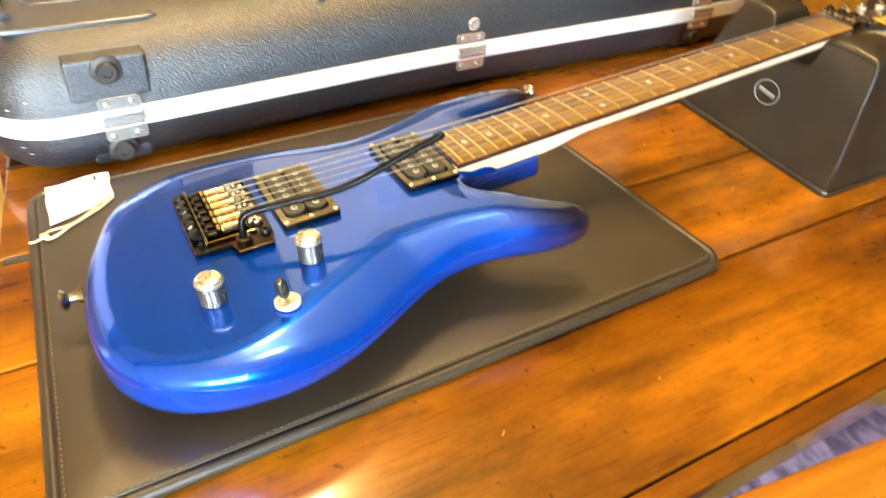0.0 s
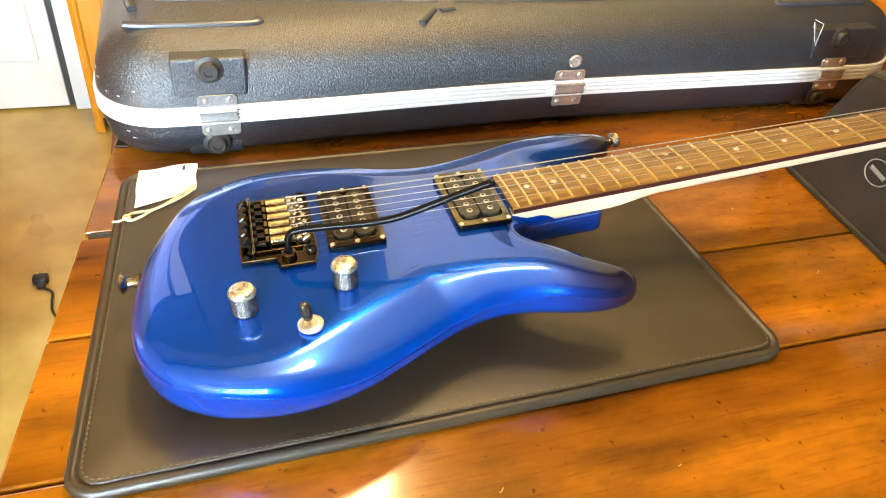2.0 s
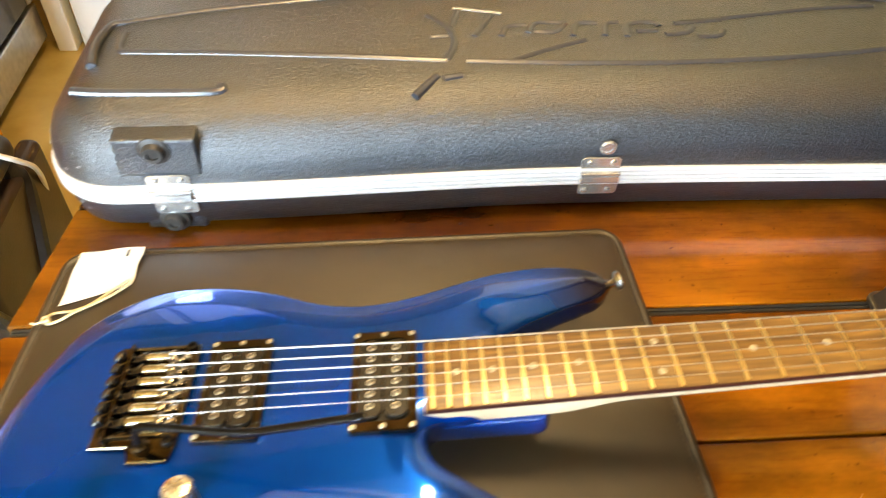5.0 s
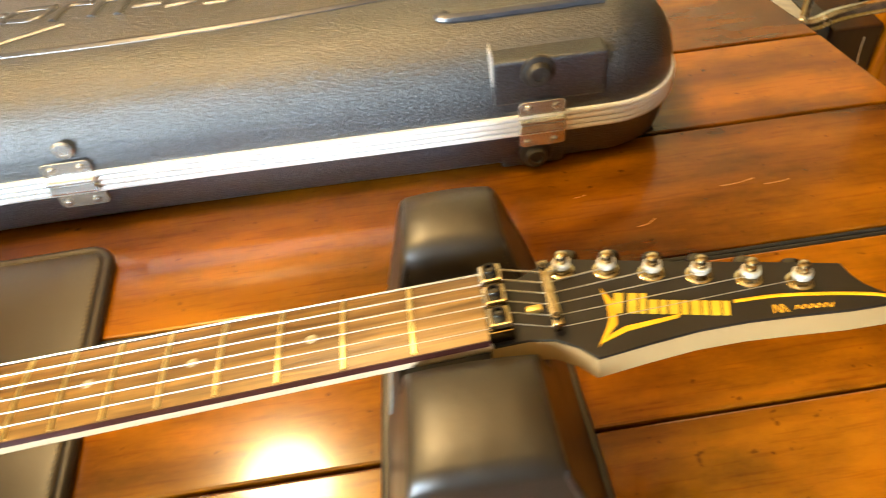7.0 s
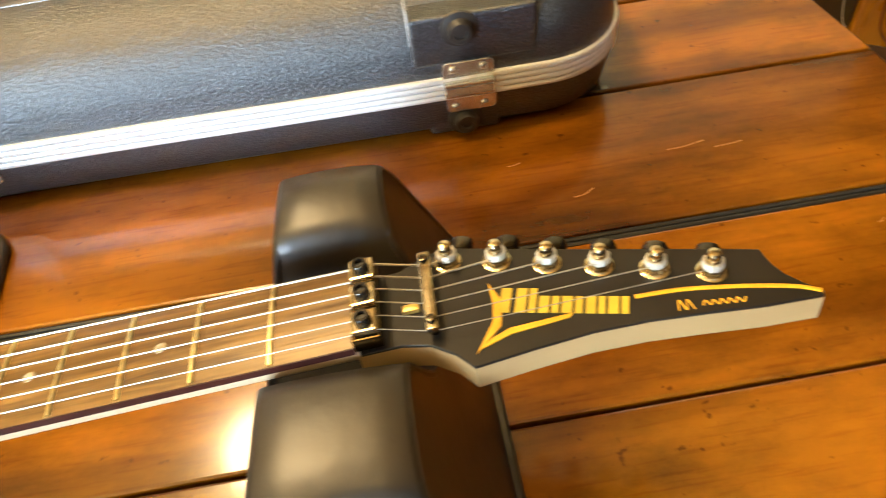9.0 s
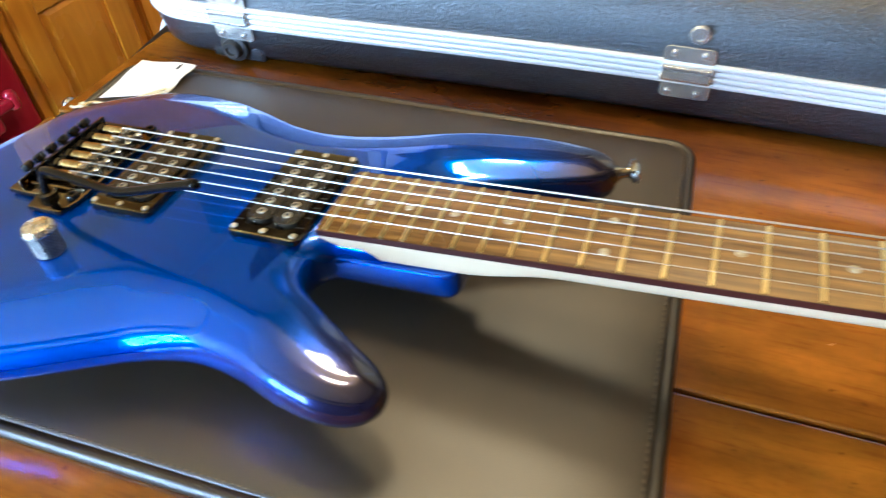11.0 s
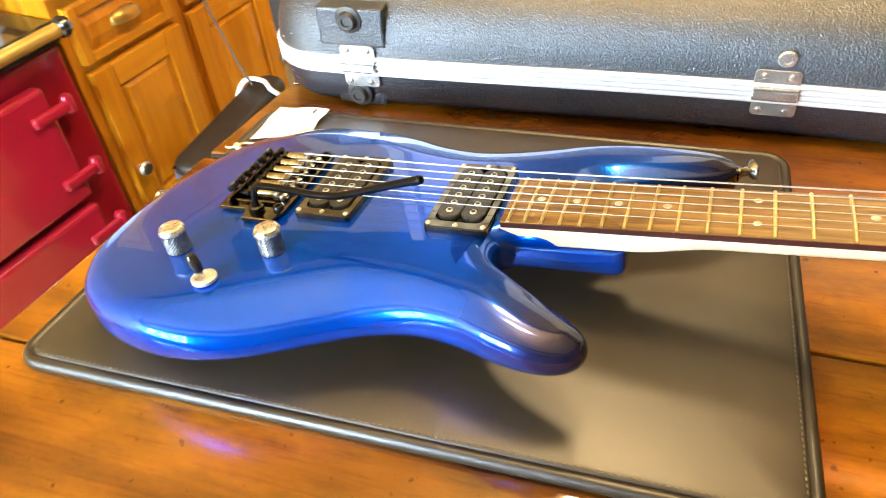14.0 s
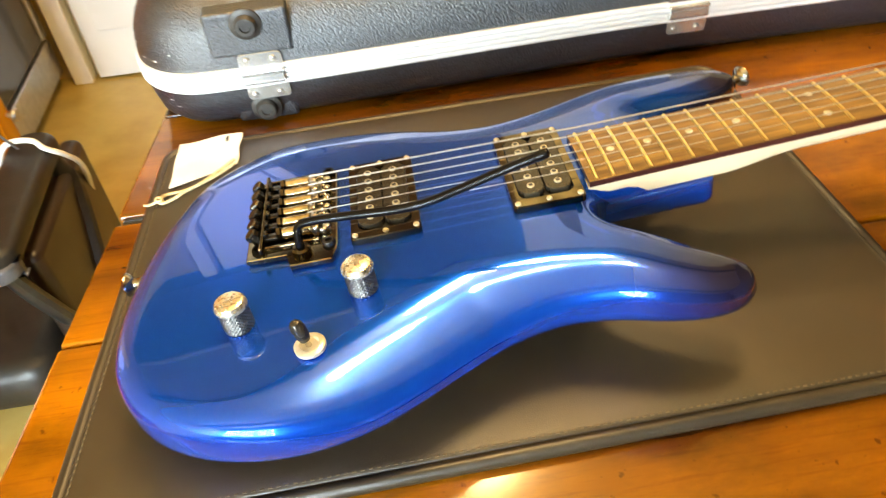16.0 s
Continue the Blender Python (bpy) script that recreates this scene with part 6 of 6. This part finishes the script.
# ---- far end of the room ----
def far_panelling():
    t = thing("cream_panelling", "cream tongue-and-groove panelling on the far wall", "panelling", kind="structure")
    w = 0.034
    x = 1.50
    while x < 2.0:
        part("board", box(x + 0.001, Y1 - 0.020, FLOOR + 0.001, x + w - 0.001, Y1 - 0.004, 0.6, 0.004), M_CREAM, t)
        x += w
    part("edge_strip", box(2.015, Y1 - 0.03, FLOOR + 0.001, 2.030, Y1 - 0.004, 0.6, 0.002), M_WHITE, t, "white edge strip")


far_panelling()


def door_two():
    t = thing("door_2", "pinkish beige door with a white frame strip", "door", kind="structure")
    part("jamb", box(0.957, Y1 - 0.06, FLOOR + 0.001, 1.055, Y1 - 0.003, 1.25, 0.003), M_WHITE, t)
    part("door_leaf", box(1.056, Y1 - 0.04, FLOOR + 0.006, 1.440, Y1 - 0.004, 1.22, 0.003), M_BEIGE, t)
    part("jamb", box(1.441, Y1 - 0.06, FLOOR + 0.001, 1.495, Y1 - 0.003, 1.25, 0.003), M_WHITE, t)


door_two()


def black_stove():
    t = thing("wood_stove", "black iron stove with a latch against the wall", "stove")
    part("firebox", box(2.06, Y1 - 0.42, -0.66, 2.50, Y1 - 0.02, -0.10, 0.012, 3), M_ENAMEL, t)
    part("stove_door", box(2.10, Y1 - 0.440, -0.60, 2.44, Y1 - 0.4205, -0.18, 0.008, 3), M_ENAMEL, t)
    part("latch", lathe([(0.018, 0), (0.018, 0.012), (0.010, 0.02), (0.004, 0.021)], 16, Matrix.Translation((2.13, Y1 - 0.441, -0.42)) @ Matrix.Rotation(radians(90), 4, "X")), M_CHROME, t)
    for x in (2.10, 2.46):
        for y in (Y1 - 0.38, Y1 - 0.06):
            part("leg", lathe([(0.016, FLOOR), (0.022, -0.66)], 12, Matrix.Translation((x, y, 0))), M_ENAMEL, t)


black_stove()


# ---- glazed trolley past the table's end ----
def bar_trolley():
    t = thing("bar_trolley", "trolley with a chrome rail, grey film and dark brown panel", "trolley")
    y = 1.45
    part("dark_panel", box(1.640, y, FLOOR + 0.03, 1.733, y + 0.30, -0.300, 0.004), M_UMBER, t, "dark brown side panel")
    part("film_panel", box(1.566, y + 0.005, FLOOR + 0.03, 1.602, y + 0.29, -0.285, 0.003), M_BLUEGREY, t, "pale bluish film")
    part("film_panel", box(1.604, y + 0.012, FLOOR + 0.03, 1.638, y + 0.28, -0.285, 0.003), M_GREY, t, "grey film")
    part("rail", tube(spline([(1.555, y - 0.012, -0.272), (1.585, y - 0.015, -0.270), (1.62, y - 0.016, -0.258), (1.68, y - 0.016, -0.252), (1.80, y - 0.014, -0.250)], 30), 0.013, 12), M_CHROME, t, "bent chrome rail")
    part("rail_post", tube([(1.570, y - 0.004, -0.262), (1.574, y + 0.01, -0.15)], 0.008, 10), M_CHROME, t)
    for x in (1.585, 1.715):
        part("foot", lathe([(0.012, FLOOR), (0.015, FLOOR + 0.031)], 12, Matrix.Translation((x, y + 0.15, 0))), M_BLACK, t)
    part("thread", tube(spline([(1.700, y - 0.002, -0.32), (1.702, y - 0.003, -0.36), (1.712, y - 0.003, -0.40), (1.725, y - 0.002, -0.42)], 16), 0.0012, 5), M_WCABLE, t)


bar_trolley()


def pine_stand():
    t = thing("pine_stand", "knotty honey pine stand with an amber panel", "stand")
    y = 1.44
    post = box(1.738, y, FLOOR + 0.002, 1.862, y + 0.10, -0.10, 0.012, 3)
    part("post", post, M_PINE, t, "knotty pine post")
    part("split", tube(spline([(1.765, y - 0.001, -0.20), (1.775, y - 0.001, -0.33), (1.785, y - 0.001, -0.42), (1.82, y - 0.001, -0.47), (1.862, y - 0.001, -0.52)], 20), 0.0022, 6), M_TABLE_EDGE, t)
    for x, z in ((1.83, -0.43), (1.80, -0.36)):
        part("knot", lathe([(0.009, 0), (0.007, 0.0015), (0.002, 0.0018)], 14, Matrix.Translation((x, y - 0.0003, z)) @ Matrix.Rotation(radians(90), 4, "X")), M_TABLE_EDGE, t)
    part("panel", box(1.864, y + 0.02, FLOOR + 0.002, 2.45, y + 0.06, -0.10, 0.006), M_AMBER, t, "amber varnished panel")


pine_stand()


def coiled_cable():
    t = thing("coiled_cable", "black coiled cable hanging before the pine stand", "cable")
    pts = []
    n = 46
    for i in range(n * 10):
        f = i / (n * 10 - 1)
        a = 2 * math.pi * i / 10
        pts.append((1.872 - 0.030 * f + 0.0075 * math.cos(a), 1.424 + 0.0075 * math.sin(a), -0.30 - 0.25 * f))
    part("coil", tube(pts, 0.0023, 5), M_BLACK, t)
    part("lead", tube(spline([(1.842, 1.424, -0.548), (1.845, 1.42, -0.62), (1.86, 1.415, -0.72), (1.90, 1.41, FLOOR + 0.004)], 20), 0.004, 6), M_BLACK, t)
    hs = stack(rounded_rect(1.86, 1.385, 2.02, 1.437, 0.024, 6), rounded_levels(-0.345, -0.22, 0.02, 0.02, 4))
    part("receiver", hs, M_BLACK, t, "black receiver")


coiled_cable()


def end_chair():
    t = thing("end_stool", "dark brown wooden stool with a rounded seat by the table's end", "stool")
    so = rounded_rect(1.36, 1.045, 1.672, 1.262, 0.106, 10)
    part("seat", stack(so, rounded_levels(-0.335, -0.298, 0.008, 0.010, 3)), M_UMBER, t, "dark brown rounded seat")
    for x, y in ((1.39, 1.08), (1.39, 1.20), (1.575, 1.08), (1.575, 1.20)):
        part("leg", lathe([(0.014, FLOOR), (0.018, -0.45), (0.018, -0.334)], 12, Matrix.Translation((x, y, 0))), M_UMBER, t)


end_chair()
tagged(mesh_object("white_dish", lathe([(0.05, FLOOR), (0.07, FLOOR + 0.02), (0.085, FLOOR + 0.05), (0.078, FLOOR + 0.05), (0.04, FLOOR + 0.015)], 24, Matrix.Translation((2.06, 1.33, 0))), M_WHITE), "white dish on the floor by the stand", "dish")
